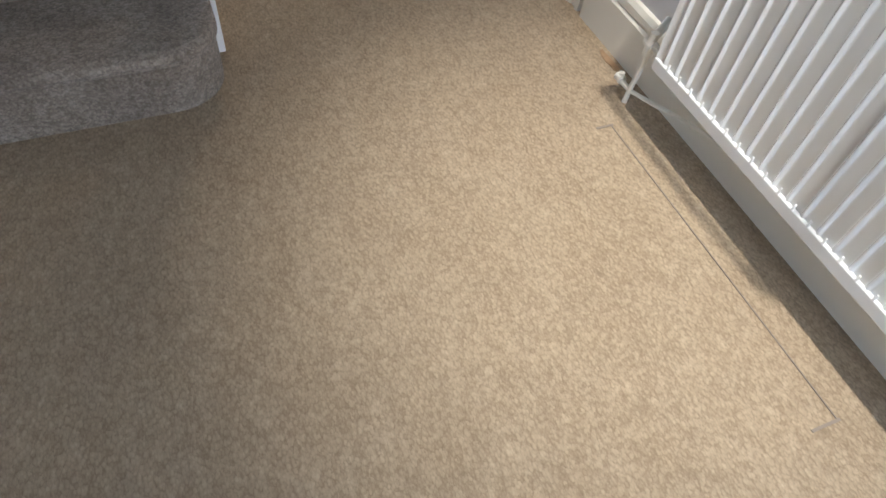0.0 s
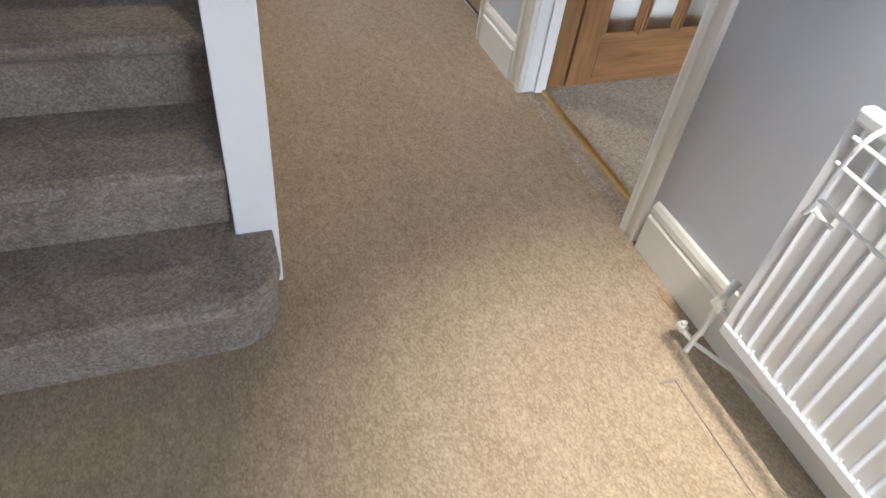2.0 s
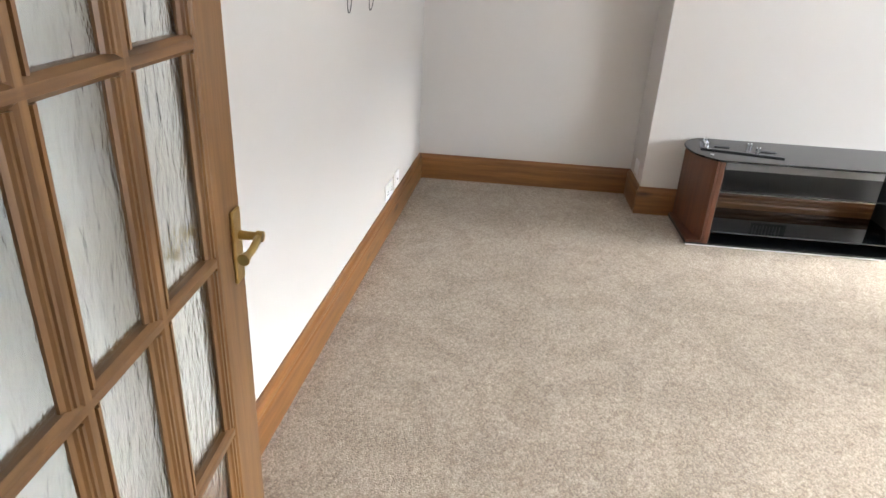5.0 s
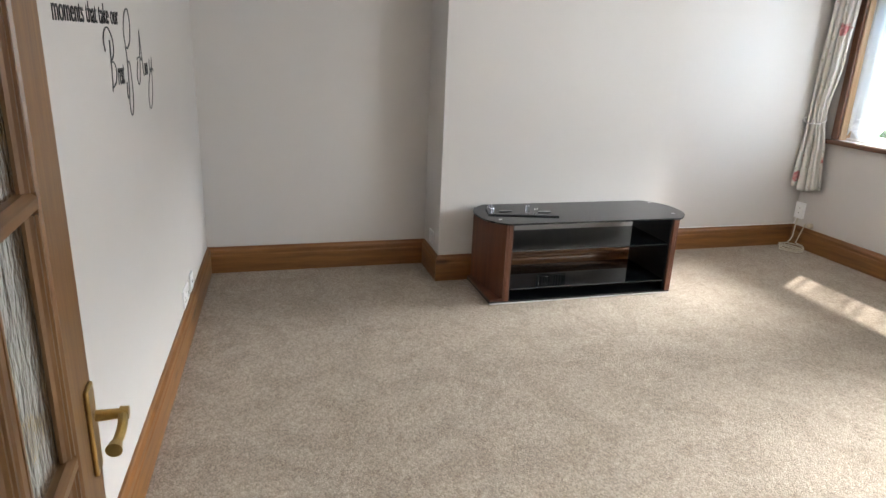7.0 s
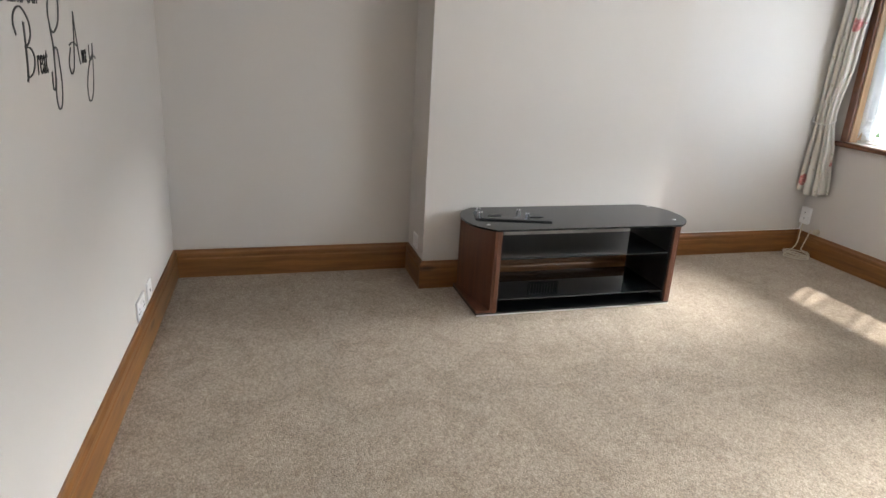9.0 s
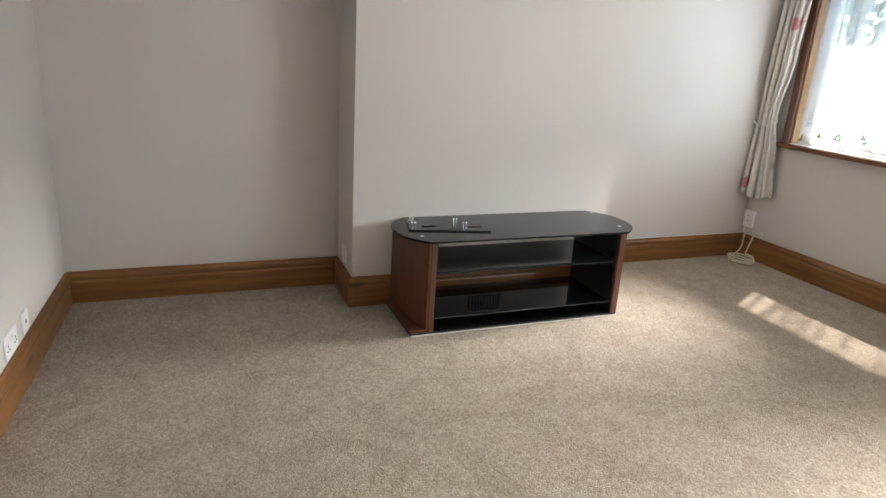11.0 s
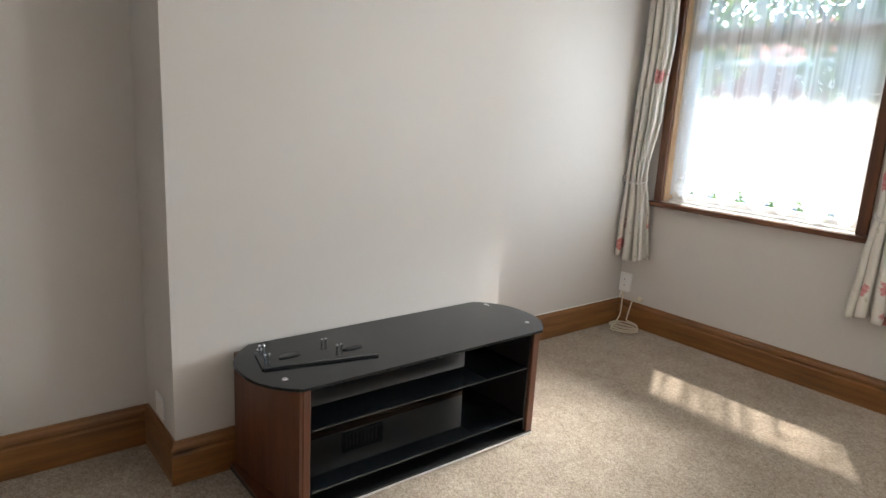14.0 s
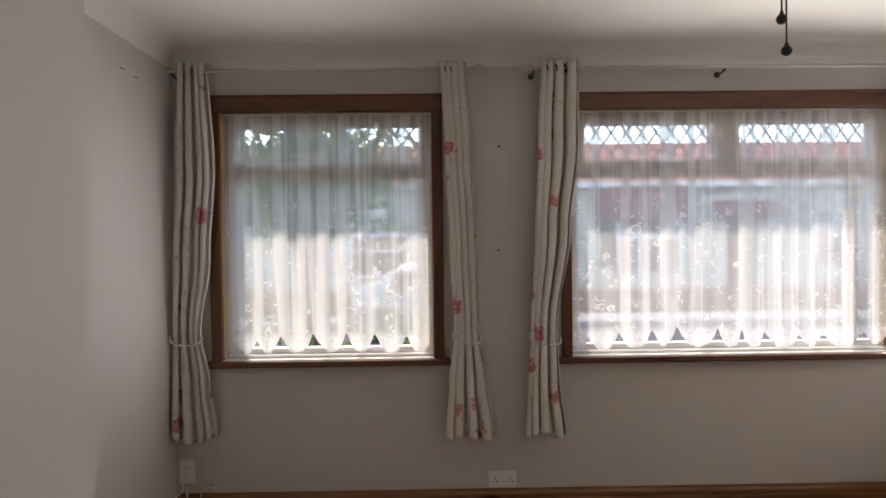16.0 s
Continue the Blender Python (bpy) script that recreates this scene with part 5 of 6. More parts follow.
def stroke(pts, r=0.004):
    """A script stroke of x, z points laid on the wall, thicker on the down-strokes."""
    bm = B()
    path = smooth_path([(x, 0, z) for x, z in pts], 7)
    left, right_ = [], []
    for i, p in enumerate(path):
        d = (path[min(i + 1, len(path) - 1)] - path[max(i - 1, 0)]).normalized()
        w = r * (0.45 + 0.75 * abs(d.z))
        nn = Vector((-d.z, 0, d.x)) * w
        y = north(p.x) - 0.0014
        left.append(bm.verts.new((p.x + nn.x, y, p.z + nn.z)))
        right_.append(bm.verts.new((p.x - nn.x, y, p.z - nn.z)))
    for i in range(len(path) - 1):
        bm.faces.new((left[i], left[i + 1], right_[i + 1], right_[i]))
    r0 = bmesh.ops.extrude_face_region(bm, geom=bm.faces[:])
    bmesh.ops.translate(bm, verts=[v for v in r0["geom"] if isinstance(v, bmesh.types.BMVert)], vec=(0, 0.001, 0))
    part("script_stroke", bm, M_INK, sign).matrix_parent_inverse = Matrix.Translation(-sign.location)


words("moments that take our", 3.331, 1.411, 0.078, 0.83)
for a, b in ((3.85, 3.93), (3.945, 3.99)):
    bm = B()
    bx(bm, a, b, north(a) - 0.0022, north(a) - 0.0012, 1.520, 1.546)
    part("lettering_bar", bm, M_INK, sign).matrix_parent_inverse = Matrix.Translation(-sign.location)
# Breath
stroke([(3.750, 1.337), (3.740, 1.367), (3.760, 1.393), (3.800, 1.401), (3.840, 1.373), (3.845, 1.338), (3.820, 1.314), (3.795, 1.307)])
stroke([(3.807, 1.367), (3.803, 1.308), (3.793, 1.242), (3.785, 1.226)], 0.005)
stroke([(3.795, 1.307), (3.835, 1.303), (3.853, 1.279), (3.835, 1.248), (3.800, 1.236), (3.787, 1.243)])
words("reat", 3.860, 1.238, 0.105, 0.48, 0.25)
stroke([(4.002, 1.351), (3.997, 1.394), (4.026, 1.445), (4.074, 1.460), (4.093, 1.422), (4.074, 1.367), (4.026, 1.340), (4.002, 1.348), (4.008, 1.310), (4.000, 1.234), (3.985, 1.192), (3.968, 1.198), (3.973, 1.239)], 0.0045)
stroke([(4.002, 1.266), (4.016, 1.299), (4.039, 1.293), (4.045, 1.252), (4.045, 1.194), (4.023, 1.144), (3.996, 1.136), (3.985, 1.169), (4.002, 1.222)])
# Away
stroke([(4.164, 1.295), (4.135, 1.254), (4.147, 1.222), (4.178, 1.237), (4.206, 1.313), (4.224, 1.387), (4.227, 1.393), (4.231, 1.347), (4.243, 1.267), (4.252, 1.244)])
stroke([(4.152, 1.303), (4.192, 1.310), (4.238, 1.296)])
words("wa", 4.261, 1.246, 0.088, 0.55, 0.25)
stroke([(4.361, 1.298), (4.357, 1.263), (4.375, 1.252), (4.395, 1.272), (4.404, 1.302), (4.395, 1.247), (4.370, 1.167), (4.334, 1.127), (4.302, 1.131), (4.302, 1.177), (4.339, 1.232), (4.388, 1.264), (4.429, 1.253)])


# ---- added hall ceiling lamps, fittings unseen ----
def downlight(x, y, watts, colour, cone, aim):
    d = holder("downlight", "added white recessed lamp in the unseen hallway ceiling", "ceiling light", (x, y, CEIL), "hall downlights")
    bm = B()
    tube(bm, [(x + 0.05 * math.cos(a), y + 0.05 * math.sin(a), CEIL - 0.003) for a in [2 * math.pi * q / 28 for q in range(29)]], 0.008, 8)
    part("trim_ring", bm, M_UPVC, d).matrix_parent_inverse = Matrix.Translation(-d.location)
    bulb = new("added_downlight_bulb", bpy.data.lights.new("added_downlight_bulb", "SPOT"))
    bulb.data.energy, bulb.data.color, bulb.data.shadow_soft_size = watts, colour, 0.045
    bulb.data.spot_size, bulb.data.spot_blend = radians(cone), 1.0
    bulb.matrix_world = look((x, y, CEIL - 0.02), aim)


# Unseen lamps, added for the pool by the radiator and the far hall.
downlight(1.34, 0.74, 37, (1.0, 0.89, 0.74), 50, (1.36, 0.86, 0))
downlight(1.05, 3.05, 7.2, (1.0, 0.80, 0.56), 96, (1.12, 3.05, 0))


# ---- front entrance ----
M_FDOOR = paint("front_door_white", (0.8, 0.8, 0.79), 0.35, 0.03, 0.06)
fd = holder("front_door", "white front door with tall frosted glass lights", "door", (0.85, ROOM_S - 0.12, 0))
mfr, nfr, bfr = nodes_of("frosted_glass", 0.35)
bfr.inputs["Base Color"].default_value = (0.95, 0.93, 0.88, 1)
bfr.inputs["Transmission Weight"].default_value = 1.0
bfr.inputs["IOR"].default_value = 1.15
bump(nfr, bfr, noise_of(nfr, coords(nfr), 60, 2), 0.3, 0.003)
for q in ((0.35, 0.43, 0, 2.3), (1.27, 1.35, 0, 2.3), (0.43, 1.27, 2.22, 2.3), (0.43, 1.27, 0.0, 0.35), (0.43, 1.27, 2.02, 2.09), (0.82, 0.88, 0.35, 2.02), (0.43, 0.82, 0.35, 2.02)):
    bm = B()
    bx(bm, q[0], q[1], ROOM_S - 0.15, ROOM_S - 0.10, q[2], q[3], 0.004)
    part("frame_bar", bm, M_FDOOR, fd).matrix_parent_inverse = Matrix.Translation(-fd.location)
for q in ((0.88, 1.27, 0.35, 2.02), (0.43, 1.27, 2.09, 2.22)):
    bm = B()
    bx(bm, q[0], q[1], ROOM_S - 0.128, ROOM_S - 0.122, q[2], q[3])
    ob = part("pane", bm, mfr, fd)
    ob.matrix_parent_inverse = Matrix.Translation(-fd.location)
    ob.visible_shadow = False


# ---- kitchen beyond the hall ----
def tile_mat():
    m, nt, b = nodes_of("terracotta_tile", 0.22)
    oi = nt.nodes.new("ShaderNodeObjectInfo")
    c = ramp(nt, oi.outputs["Random"], [(0, (0.40, 0.205, 0.135)), (0.5, (0.46, 0.25, 0.17)), (1, (0.50, 0.285, 0.205))])
    c = mix(nt, c, (0.34, 0.17, 0.11), ramp(nt, noise_of(nt, coords(nt), 8, 5, 0.7), [(0.45, (0, 0, 0)), (0.75, (0.6, 0.6, 0.6))]))
    nt.links.new(c, b.inputs["Base Color"])
    bump(nt, b, noise_of(nt, coords(nt), 14, 3), 0.12, 0.004)
    return m


M_TILE = tile_mat()
M_GROUT = plain("grout", (0.15, 0.115, 0.095), 0.95)
bm = B()
bx(bm, -0.54, 2.55, KIT_Y + 0.035, 7.5, -0.06, -0.004)
kfloor = thing("kitchen_floor", bm, M_GROUT, "terracotta tiled kitchen floor with dark grout", "floor", kind="structure")
TS = 0.33
bm = B()
bx(bm, -TS / 2 + 0.0025, TS / 2 - 0.0025, -TS / 2 + 0.0025, TS / 2 - 0.0025, -0.008, 0.0, 0.0015)
tile_me = mesh_of("tile", bm, M_TILE)
for i in range(9):
    for j in range(10):
        x, y = -0.37 + i * TS, 4.225 + j * TS
        if y > 4.04 + TS / 2 and x < 2.5 and y < 7.45:
            t = new("tile", tile_me)
            t.parent = kfloor
            t.location = (x, y, 0)
bm = B()
bx(bm, -0.5, 2.5, KIT_Y + 0.037, 4.388, -0.006, -0.0005)
part("cut_tile_row", bm, M_TILE, kfloor)

M_UNIT = wood("kitchen_oak", (0.30, 0.155, 0.07), (0.45, 0.26, 0.13), 0.45, 2, 1.0, False)
M_TOP = plain("worktop", (0.16, 0.15, 0.145), 0.3, 0, 0.2)


def base_unit(y0, y1, mat, label, knob=True):
    u = holder("kitchen_unit", label, "kitchen unit", (2.2, (y0 + y1) / 2, 0), "kitchen units")

    def P(nm, bm, m2, lab=""):
        ob = part(nm, bm, m2, u, lab)
        ob.matrix_parent_inverse = Matrix.Translation(-u.location)
    bm = B()
    bx(bm, 1.98, 2.54, y0, y1, 0.12, 0.86)
    P("body", bm, mat)
    bm = B()
    bx(bm, 2.03, 2.5, y0, y1, 0, 0.12)
    P("plinth", bm, M_UNIT)
    bm = B()
    bx(bm, 1.955, 1.98, y0 + 0.004, y1 - 0.004, 0.13, 0.70, 0.004)
    P("cupboard_door", bm, mat)
    bm = B()
    bx(bm, 1.955, 1.98, y0 + 0.004, y1 - 0.004, 0.71, 0.855, 0.004)
    P("drawer_front", bm, mat)
    for z in (0.62, 0.78):
        bm = B()
        tube(bm, smooth_path([(1.955, y1 - 0.16, z), (1.925, y1 - 0.14, z), (1.925, y1 - 0.06, z), (1.955, y1 - 0.04, z)], 4), 0.006, 6)
        P("pull_handle", bm, M_DARK)


for y0, y1 in ((5.78, 6.28), (6.28, 6.78), (6.78, 7.28)):
    base_unit(y0, y1, M_UNIT, "oak kitchen base unit with dark pull handles")
bm = B()
bx(bm, 1.93, 2.55, 4.5, 7.3, 0.861, 0.90, 0.006, 2)
thing("worktop", bm, M_TOP, "dark speckled kitchen worktop", "worktop")
ov = holder("cooker", "white free-standing cooker with open drawer front", "cooker", (2.2, 5.5, 0))
for nm, q, m2 in (("body", (1.97, 2.54, 5.18, 5.76, 0.02, 0.858), M_UPVC), ("oven_door", (1.945, 1.97, 5.20, 5.74, 0.30, 0.72), M_UPVC), ("oven_window", (1.942, 1.946, 5.27, 5.67, 0.40, 0.62), M_DARK), ("control_panel", (1.945, 1.97, 5.20, 5.74, 0.74, 0.85), M_DARK), ("drawer", (1.86, 1.97, 5.20, 5.74, 0.06, 0.27), M_UPVC)):
    bm = B()
    bx(bm, *q, 0.004)
    part(nm, bm, m2, ov).matrix_parent_inverse = Matrix.Translation(-ov.location)
bd = holder("back_door", "white glazed back door letting daylight into the kitchen", "door", (0.475, 7.55, 0))
for q in ((-0.3, -0.22, 0, 2.1), (1.17, 1.25, 0, 2.1), (-0.22, 1.17, 2.02, 2.1), (-0.22, 1.17, 0, 0.12), (0.44, 0.51, 0.12, 2.02)):
    bm = B()
    bx(bm, q[0], q[1], 7.52, 7.57, q[2], q[3], 0.004)
    part("frame_bar", bm, M_UPVC, bd).matrix_parent_inverse = Matrix.Translation(-bd.location)
for q in ((-0.22, 0.44), (0.51, 1.17)):
    bm = B()
    bx(bm, q[0], q[1], 7.543, 7.548, 0.12, 2.02)
    ob = part("pane", bm, M_PANE, bd)
    ob.matrix_parent_inverse = Matrix.Translation(-bd.location)
    ob.visible_shadow = False


# ---- outside ----
GZ = -0.32


def ground_mat(name, a, b, s, rough=0.9):
    m, nt, bs = nodes_of(name, rough)
    c = ramp(nt, noise_of(nt, coords(nt), s, 6, 0.7), [(0.3, a), (0.7, b)])
    c = mix(nt, c, (0.8, 0.8, 0.8), ramp(nt, noise_of(nt, coords(nt), 0.6, 4), [(0.35, (0.6, 0.6, 0.6)), (0.65, (0, 0, 0))]), "MULTIPLY")
    nt.links.new(c, bs.inputs["Base Color"])
    bump(nt, bs, noise_of(nt, coords(nt), s * 4, 3), 0.3, 0.005)
    return m


bm = B()
bx(bm, -600, 600, -600, 600, GZ - 0.4, GZ - 0.12)
thing("ground", bm, ground_mat("turf", (0.05, 0.085, 0.03), (0.10, 0.14, 0.055), 6), "green ground running out to the horizon", "ground", kind="structure")
bm = B()
bx(bm, -60, 60, -12.2, -6.2, GZ - 0.11, GZ - 0.10)
thing("road", bm, ground_mat("asphalt", (0.04, 0.04, 0.042), (0.075, 0.075, 0.078), 40), "grey asphalt street", "road", kind="structure")
M_PAVE = ground_mat("paving", (0.24, 0.23, 0.215), (0.36, 0.345, 0.32), 9)
bm = B()
bx(bm, -60, 60, -6.2, -4.6, GZ - 0.119, GZ, 0.02)
bx(bm, -60, 60, -13.8, -12.2, GZ - 0.119, GZ, 0.02)
thing("pavement", bm, M_PAVE, "pale paved footways with kerbs", "pavement", kind="structure")
bm = B()
bx(bm, -8, 12, -4.6, ROOM_S - 0.245, GZ - 0.119, GZ - 0.004)
thing("front_garden", bm, M_PAVE, "paved front garden", "garden", kind="structure")
M_BRICK = ground_mat("garden_brick", (0.25, 0.11, 0.075), (0.36, 0.18, 0.125), 14)
M_RENDER = ground_mat("white_render", (0.70, 0.665, 0.585), (0.82, 0.78, 0.69), 3)
M_ROOF = ground_mat("red_roof_tile", (0.27, 0.085, 0.06), (0.38, 0.14, 0.10), 12)
M_WIN = plain("dark_window_glass", (0.05, 0.06, 0.07), 0.08)
for x0, x1, lab in ((-8, 1.2, "low brick garden wall by the pavement"), (2.6, 12, "low brick garden wall by the neighbouring hedge")):
    bm = B()
    bx(bm, x0, x1, -4.6, -4.38, GZ - 0.01, GZ + 0.62, 0.01)
    bx(bm, x0 - 0.02, x1 + 0.02, -4.63, -4.35, GZ + 0.62, GZ + 0.68, 0.015)
    thing("garden_wall", bm, M_BRICK, lab, "wall", "garden walls")
for x0, x1 in ((-26, 9), (12, 40)):
    bm = B()
    bx(bm, x0, x1, -14.2, -13.95, GZ - 0.01, GZ + 0.55, 0.02)
    thing("garden_wall", bm, M_BRICK, "low brick garden wall across the street", "wall", "garden walls")


def bungalow(x0, bays, door, small, label, flip=1):
    """White rendered house across the street with tiled roof, tile-hung bay, door and windows."""
    y = -16.3
    h = holder("bungalow", label, "house", (x0, y, GZ), "houses across the street")

    def P(nm, bm, mat, lab="", par=None):
        ob = part(nm, bm, mat, par or h, lab)
        ob.matrix_parent_inverse = Matrix.Translation(-h.location) if par is None else Matrix()
        return ob
    W = 10.5
    bm = B()
    bx(bm, x0 - W, x0, y - 8, y, GZ - 0.02, 3.05)
    P("wall", bm, M_RENDER)
    bm = B()
    prism(bm, [(y + 0.35, 3.0), (y - 4, 4.7), (y - 8.4, 3.0), (y - 8.4, 2.9), (y + 0.35, 2.9)], "x", x0 - W - 0.2, x0 + 0.2)
    roof = P("roof", bm, M_ROOF, "red tiled roof")
    bm = B()
    bx(bm, x0 - 6.4, x0 - 5.6, y - 4.3, y - 3.6, 4.2, 5.6, 0.02)
    P("chimney", bm, M_BRICK)
    bm = B()
    bx(bm, x0 - W - 0.2, x0 + 0.2, y + 0.33, y + 0.40, 2.86, 3.04)
    P("gutter", bm, M_UPVC)
    for a, b in bays:
        bm = B()
        prism(bm, [(a, y), (a + 0.35, y + 0.7), (b - 0.35, y + 0.7), (b, y)], "z", GZ, 0.55)
        P("bay_wall", bm, M_RENDER)
        bm = B()
        prism(bm, [(a - 0.1, y), (a + 0.3, y + 0.85), (b - 0.3, y + 0.85), (b + 0.1, y)], "z", 1.95, 2.86)
        P("bay_tiles", bm, M_ROOF, "red hanging tiles over the bay")
        bm = B()
        prism(bm, [(a + 0.05, y), (a + 0.38, y + 0.66), (b - 0.38, y + 0.66), (b - 0.05, y)], "z", 0.55, 1.95)
        P("bay_glass", bm, M_WIN)
        for i in range(4):
            xx = a + 0.38 + (b - a - 0.76) * i / 3
            bm = B()
            bx(bm, xx - 0.05, xx + 0.05, y + 0.62, y + 0.72, 0.55, 1.95)
            P("mullion", bm, M_UPVC)
        bm = B()
        bx(bm, a + 0.33, b - 0.33, y + 0.6, y + 0.76, 1.45, 1.53)
        P("transom", bm, M_UPVC)
    for a, b in door:
        bm = B()
        bx(bm, a, b, y, y + 0.05, GZ, 2.0, 0.01)
        P("front_door", bm, plain("brown_door", (0.14, 0.055, 0.03), 0.4))
        bm = B()
        prism(bm, [(y, 2.5), (y + 0.9, 2.15), (y + 0.9, 2.06), (y, 2.06)], "x", a - 0.5, b + 0.4)
        P("porch_roof", bm, M_ROOF)
    for a, b, z0, z1 in small:
        bm = B()
        bx(bm, a, b, y + 0.0, y + 0.03, z0, z1)
        win = P("window", bm, M_WIN)
        for q in ((a - 0.05, a + 0.03, z0, z1), (b - 0.03, b + 0.05, z0, z1), (a, b, z1 - 0.03, z1 + 0.06), (a, b, z0 - 0.06, z0 + 0.03), (a, b, (z0 + z1) / 2 + 0.12, (z0 + z1) / 2 + 0.18)):
            bm = B()
            bx(bm, q[0], q[1], y + 0.02, y + 0.07, q[2], q[3])
            P("window_frame", bm, M_UPVC)
    return h


bungalow(0.4, [(-2.75, -0.3)], [(-4.75, -3.95)], [(-7.3, -6.5, 0.65, 1.55)], "white rendered bungalow with red tiled bay and brown door")
bungalow(-11.0, [(-14.2, -11.8)], [(-16.2, -15.4)], [(-18.7, -17.9, 0.65, 1.55)], "white rendered bungalow further along the street")
bungalow(14.5, [(11.2, 13.6)], [(9.6, 10.4)], [(5.0, 6.6, 0.5, 1.6)], "white rendered bungalow behind the trees")


def leaf_mat(name, a, b):
    """Thin leaves: part of the light passes through them."""
    m, nt, bs = nodes_of(name, 0.6)
    gm = nt.nodes.new("ShaderNodeNewGeometry")
    c = ramp(nt, gm.outputs["Random Per Island"], [(0, a), (1, b)])
    nt.links.new(c, bs.inputs["Base Color"])
    tl = nt.nodes.new("ShaderNodeBsdfTranslucent")
    nt.links.new(mix(nt, c, (0.30, 0.42, 0.12), 0.5), tl.inputs["Color"])
    ms = nt.nodes.new("ShaderNodeMixShader")
    ms.inputs[0].default_value = 0.5
    nt.links.new(bs.outputs[0], ms.inputs[1])
    nt.links.new(tl.outputs[0], ms.inputs[2])
    nt.links.new(ms.outputs[0], nt.nodes["Material Output"].inputs["Surface"])
    return m


M_LEAF = leaf_mat("leaf_green", (0.06, 0.115, 0.035), (0.15, 0.23, 0.075))
M_BARK = ground_mat("bark", (0.07, 0.05, 0.035), (0.14, 0.105, 0.075), 20)


def leaf_cloud(pts, size, rng, n_each):
    """Many small leaves scattered round limb ends."""
    verts, faces = [], []
    for c, r in pts:
        for _ in range(n_each):
            d = Vector((rng.gauss(0, 1), rng.gauss(0, 1), rng.gauss(0, 1))).normalized() * r * rng.random() ** 0.45
            p = Vector(c) + d
            u = Vector((rng.gauss(0, 1), rng.gauss(0, 1), rng.gauss(0, 0.6))).normalized()
            w = u.cross(Vector((rng.gauss(0, 1), rng.gauss(0, 1), rng.gauss(0, 1)))).normalized()
            s = size * rng.uniform(0.6, 1.3)
            k = len(verts)
            verts += [p - u * s, p + w * s * 0.45, p + u * s, p - w * s * 0.45]
            faces.append((k, k + 1, k + 2, k + 3))
    me = bpy.data.meshes.new("crown")
    me.from_pydata([tuple(v) for v in verts], [], faces)
    me.materials.append(M_LEAF)
    return me


def tree(x, y, h, spread, seed, label):
    rng = random.Random(seed)
    t = holder("tree", label, "tree", (x, y, GZ - 0.1))
    bm = B()
    tube_pts = [(x, y, GZ - 0.15), (x + 0.05, y, GZ + h * 0.3), (x - 0.04, y + 0.05, GZ + h * 0.55)]
    prev = None
    for a, b, r0, r1 in ((tube_pts[0], tube_pts[1], 0.14, 0.11), (tube_pts[1], tube_pts[2], 0.11, 0.08)):
        cyl(bm, a, b, r0, r1, 12)
    part("trunk", bm, M_BARK, t).matrix_parent_inverse = Matrix.Translation(-t.location)
    ends = []
    for k in range(9):
        a = k * 2.4 + rng.uniform(-0.3, 0.3)
        e = (x + spread * math.cos(a) * rng.uniform(0.4, 1), y + spread * math.sin(a) * rng.uniform(0.4, 1), GZ + h * rng.uniform(0.55, 1.0))
        bm = B()
        s = tube_pts[1 + k % 2]
        mid = tuple((p + q) / 2 + rng.uniform(-0.1, 0.1) for p, q in zip(s, e))
        cyl(bm, s, mid, 0.05, 0.035, 8)
        cyl(bm, mid, e, 0.035, 0.012, 8)
        part("limb", bm, M_BARK, t).matrix_parent_inverse = Matrix.Translation(-t.location)
        ends += [(e, spread * 0.42), (mid, spread * 0.34)]
    ob = new("crown", leaf_cloud(ends, 0.075, rng, 280))
    ob.parent = t
    ob.matrix_parent_inverse = Matrix.Translation(-t.location)
    return t


tree(5.9, -7.0, 4.6, 1.7, 21, "leafy green tree in front of the single window")
tree(8.2, -5.6, 4.2, 1.6, 22, "leafy green tree by the garden wall")
tree(3.0, -15.0, 4.0, 1.3, 23, "small green tree across the street")


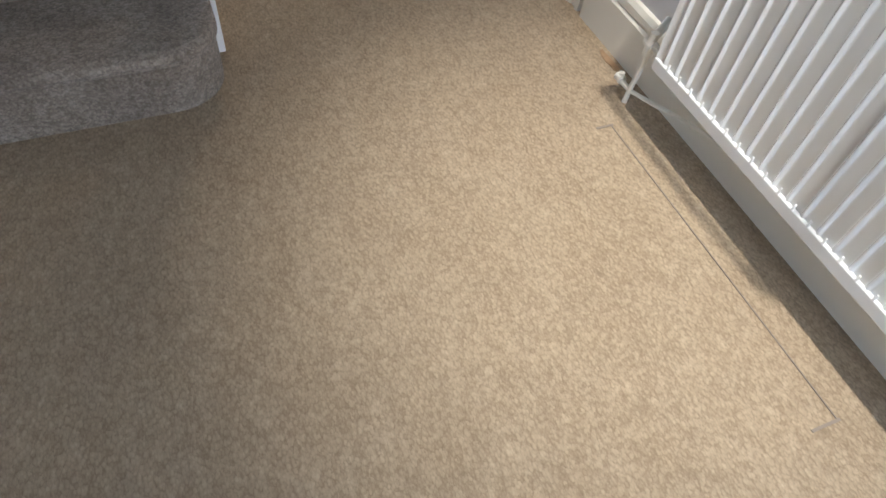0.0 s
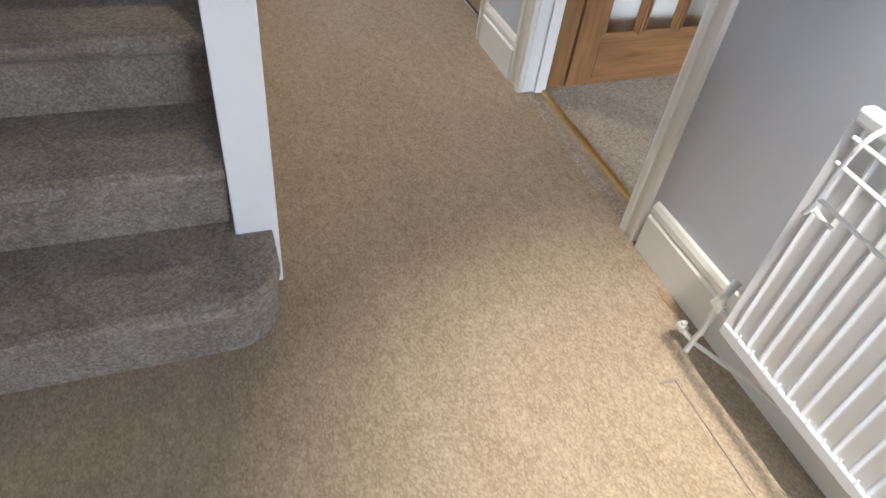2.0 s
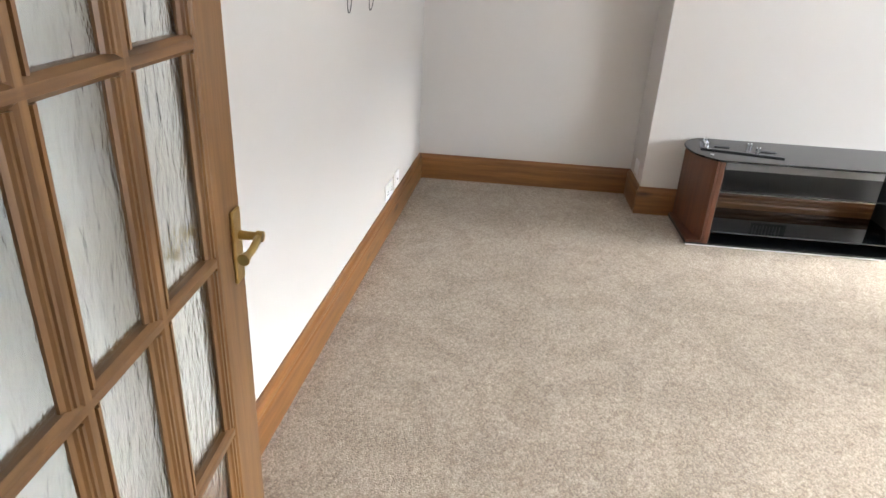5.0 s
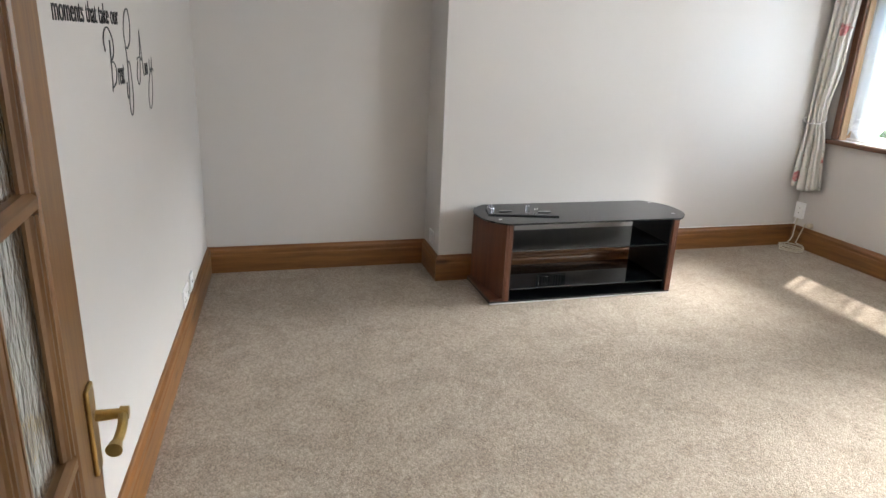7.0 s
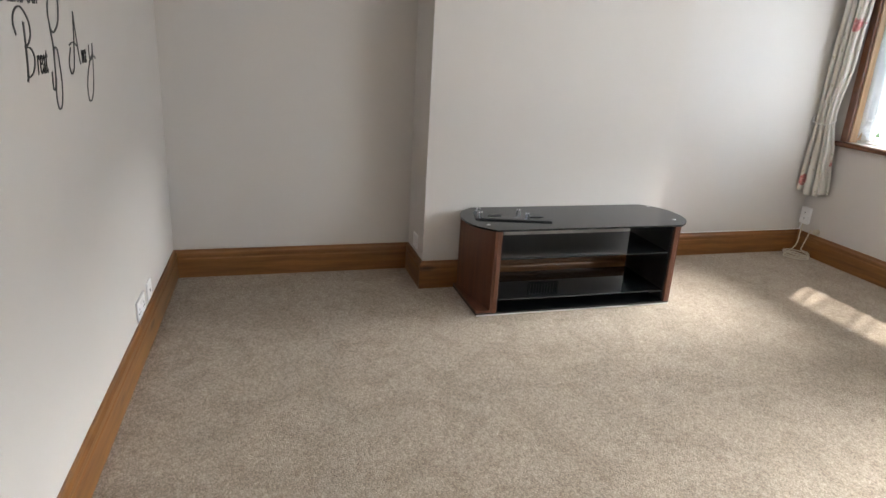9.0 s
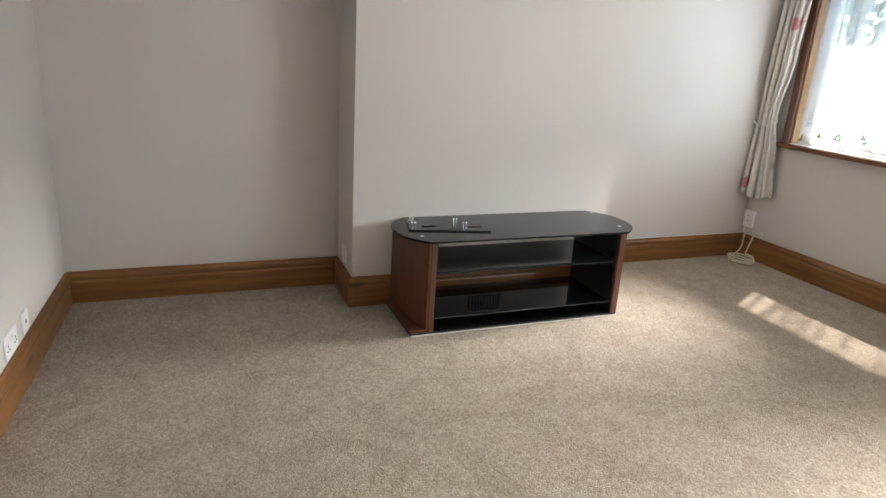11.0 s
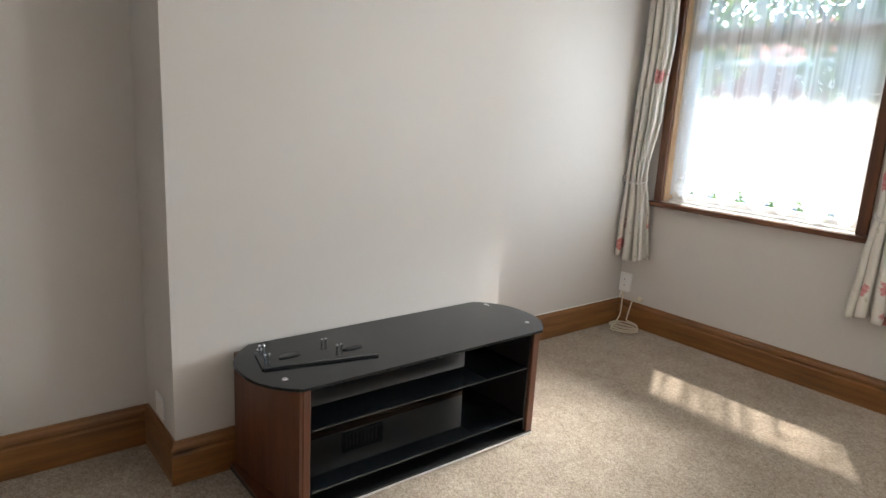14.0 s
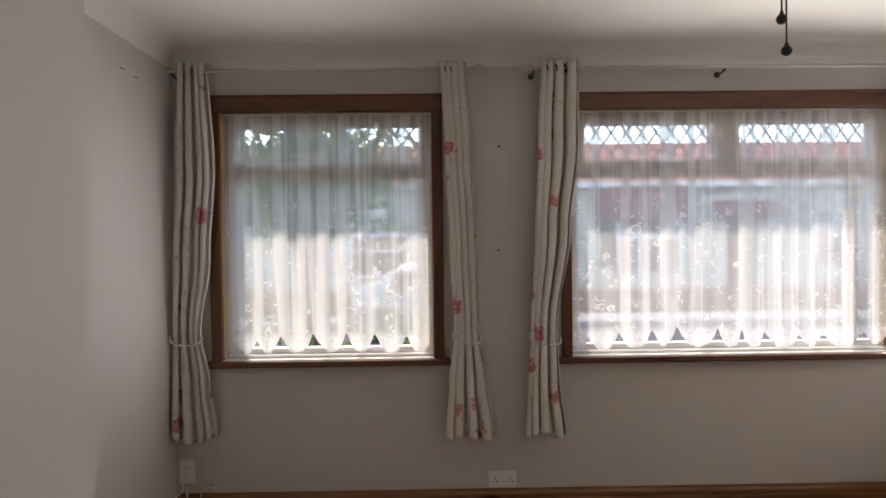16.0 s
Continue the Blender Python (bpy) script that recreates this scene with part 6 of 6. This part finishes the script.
def hedge(x0, x1, y, z1, seed, label):
    rng = random.Random(seed)
    pts = []
    x = x0
    while x < x1:
        for z in np.arange(GZ + 0.2, z1, 0.3):
            pts.append(((x + rng.uniform(-0.1, 0.1), y + rng.uniform(-0.1, 0.1), float(z) + rng.uniform(-0.06, 0.1)), 0.30))
        x += 0.28
    me = leaf_cloud(pts, 0.045, rng, 60)
    me.name = "hedge"
    return tagged(new("hedge", me), label, "hedge", kind="stuff")


hedge(4.0, 9.5, -4.05, 0.95, 31, "clipped green hedge in the front garden")
hedge(-1.6, 1.2, -4.1, 0.25, 32, "low green shrubs by the garden wall")

# parked car across the road
car = holder("parked_car", "silver hatchback parked across the street", "car", (3.9, -11.2, GZ - 0.1))
M_CAR = plain("silver_car_paint", (0.55, 0.56, 0.57), 0.25, 0.5)
bm = B()
side = [(-2.0, 0.28), (-2.02, 0.62), (-1.75, 0.86), (-0.95, 0.95), (-0.35, 1.40), (0.95, 1.44), (1.65, 1.02), (1.98, 0.92), (2.0, 0.30)]
prism(bm, [(3.9 + px, GZ - 0.1 + pz) for px, pz in side], "y", -12.0, -10.4)
bmesh.ops.bevel(bm, geom=bm.edges[:], offset=0.06, segments=2, affect="EDGES")
part("body", bm, M_CAR, car, "", True).matrix_parent_inverse = Matrix.Translation(-car.location)
for a, b in ((-0.75, 0.05), (0.12, 1.15)):
    bm = B()
    prism(bm, [(3.9 + a, GZ + 0.86), (3.9 + max(a + 0.35, -0.3), GZ + 1.20), (3.9 + b, GZ + 1.22), (3.9 + b + 0.1, GZ + 0.86)], "y", -10.41, -10.385)
    part("side_window", bm, M_WIN, car).matrix_parent_inverse = Matrix.Translation(-car.location)
for dx in (-1.25, 1.3):
    for yy in (-10.43, -11.97):
        bm = B()
        cyl(bm, (3.9 + dx, yy - 0.1, GZ + 0.21), (3.9 + dx, yy + 0.1, GZ + 0.21), 0.31, n=24)
        wh = part("wheel", bm, M_DARK, car)
        wh.matrix_parent_inverse = Matrix.Translation(-car.location)
        bm = B()
        cyl(bm, (3.9 + dx, yy + 0.095, GZ + 0.21), (3.9 + dx, yy + 0.112, GZ + 0.21), 0.2, 0.18, 20)
        part("rim", bm, M_CHROME, wh)
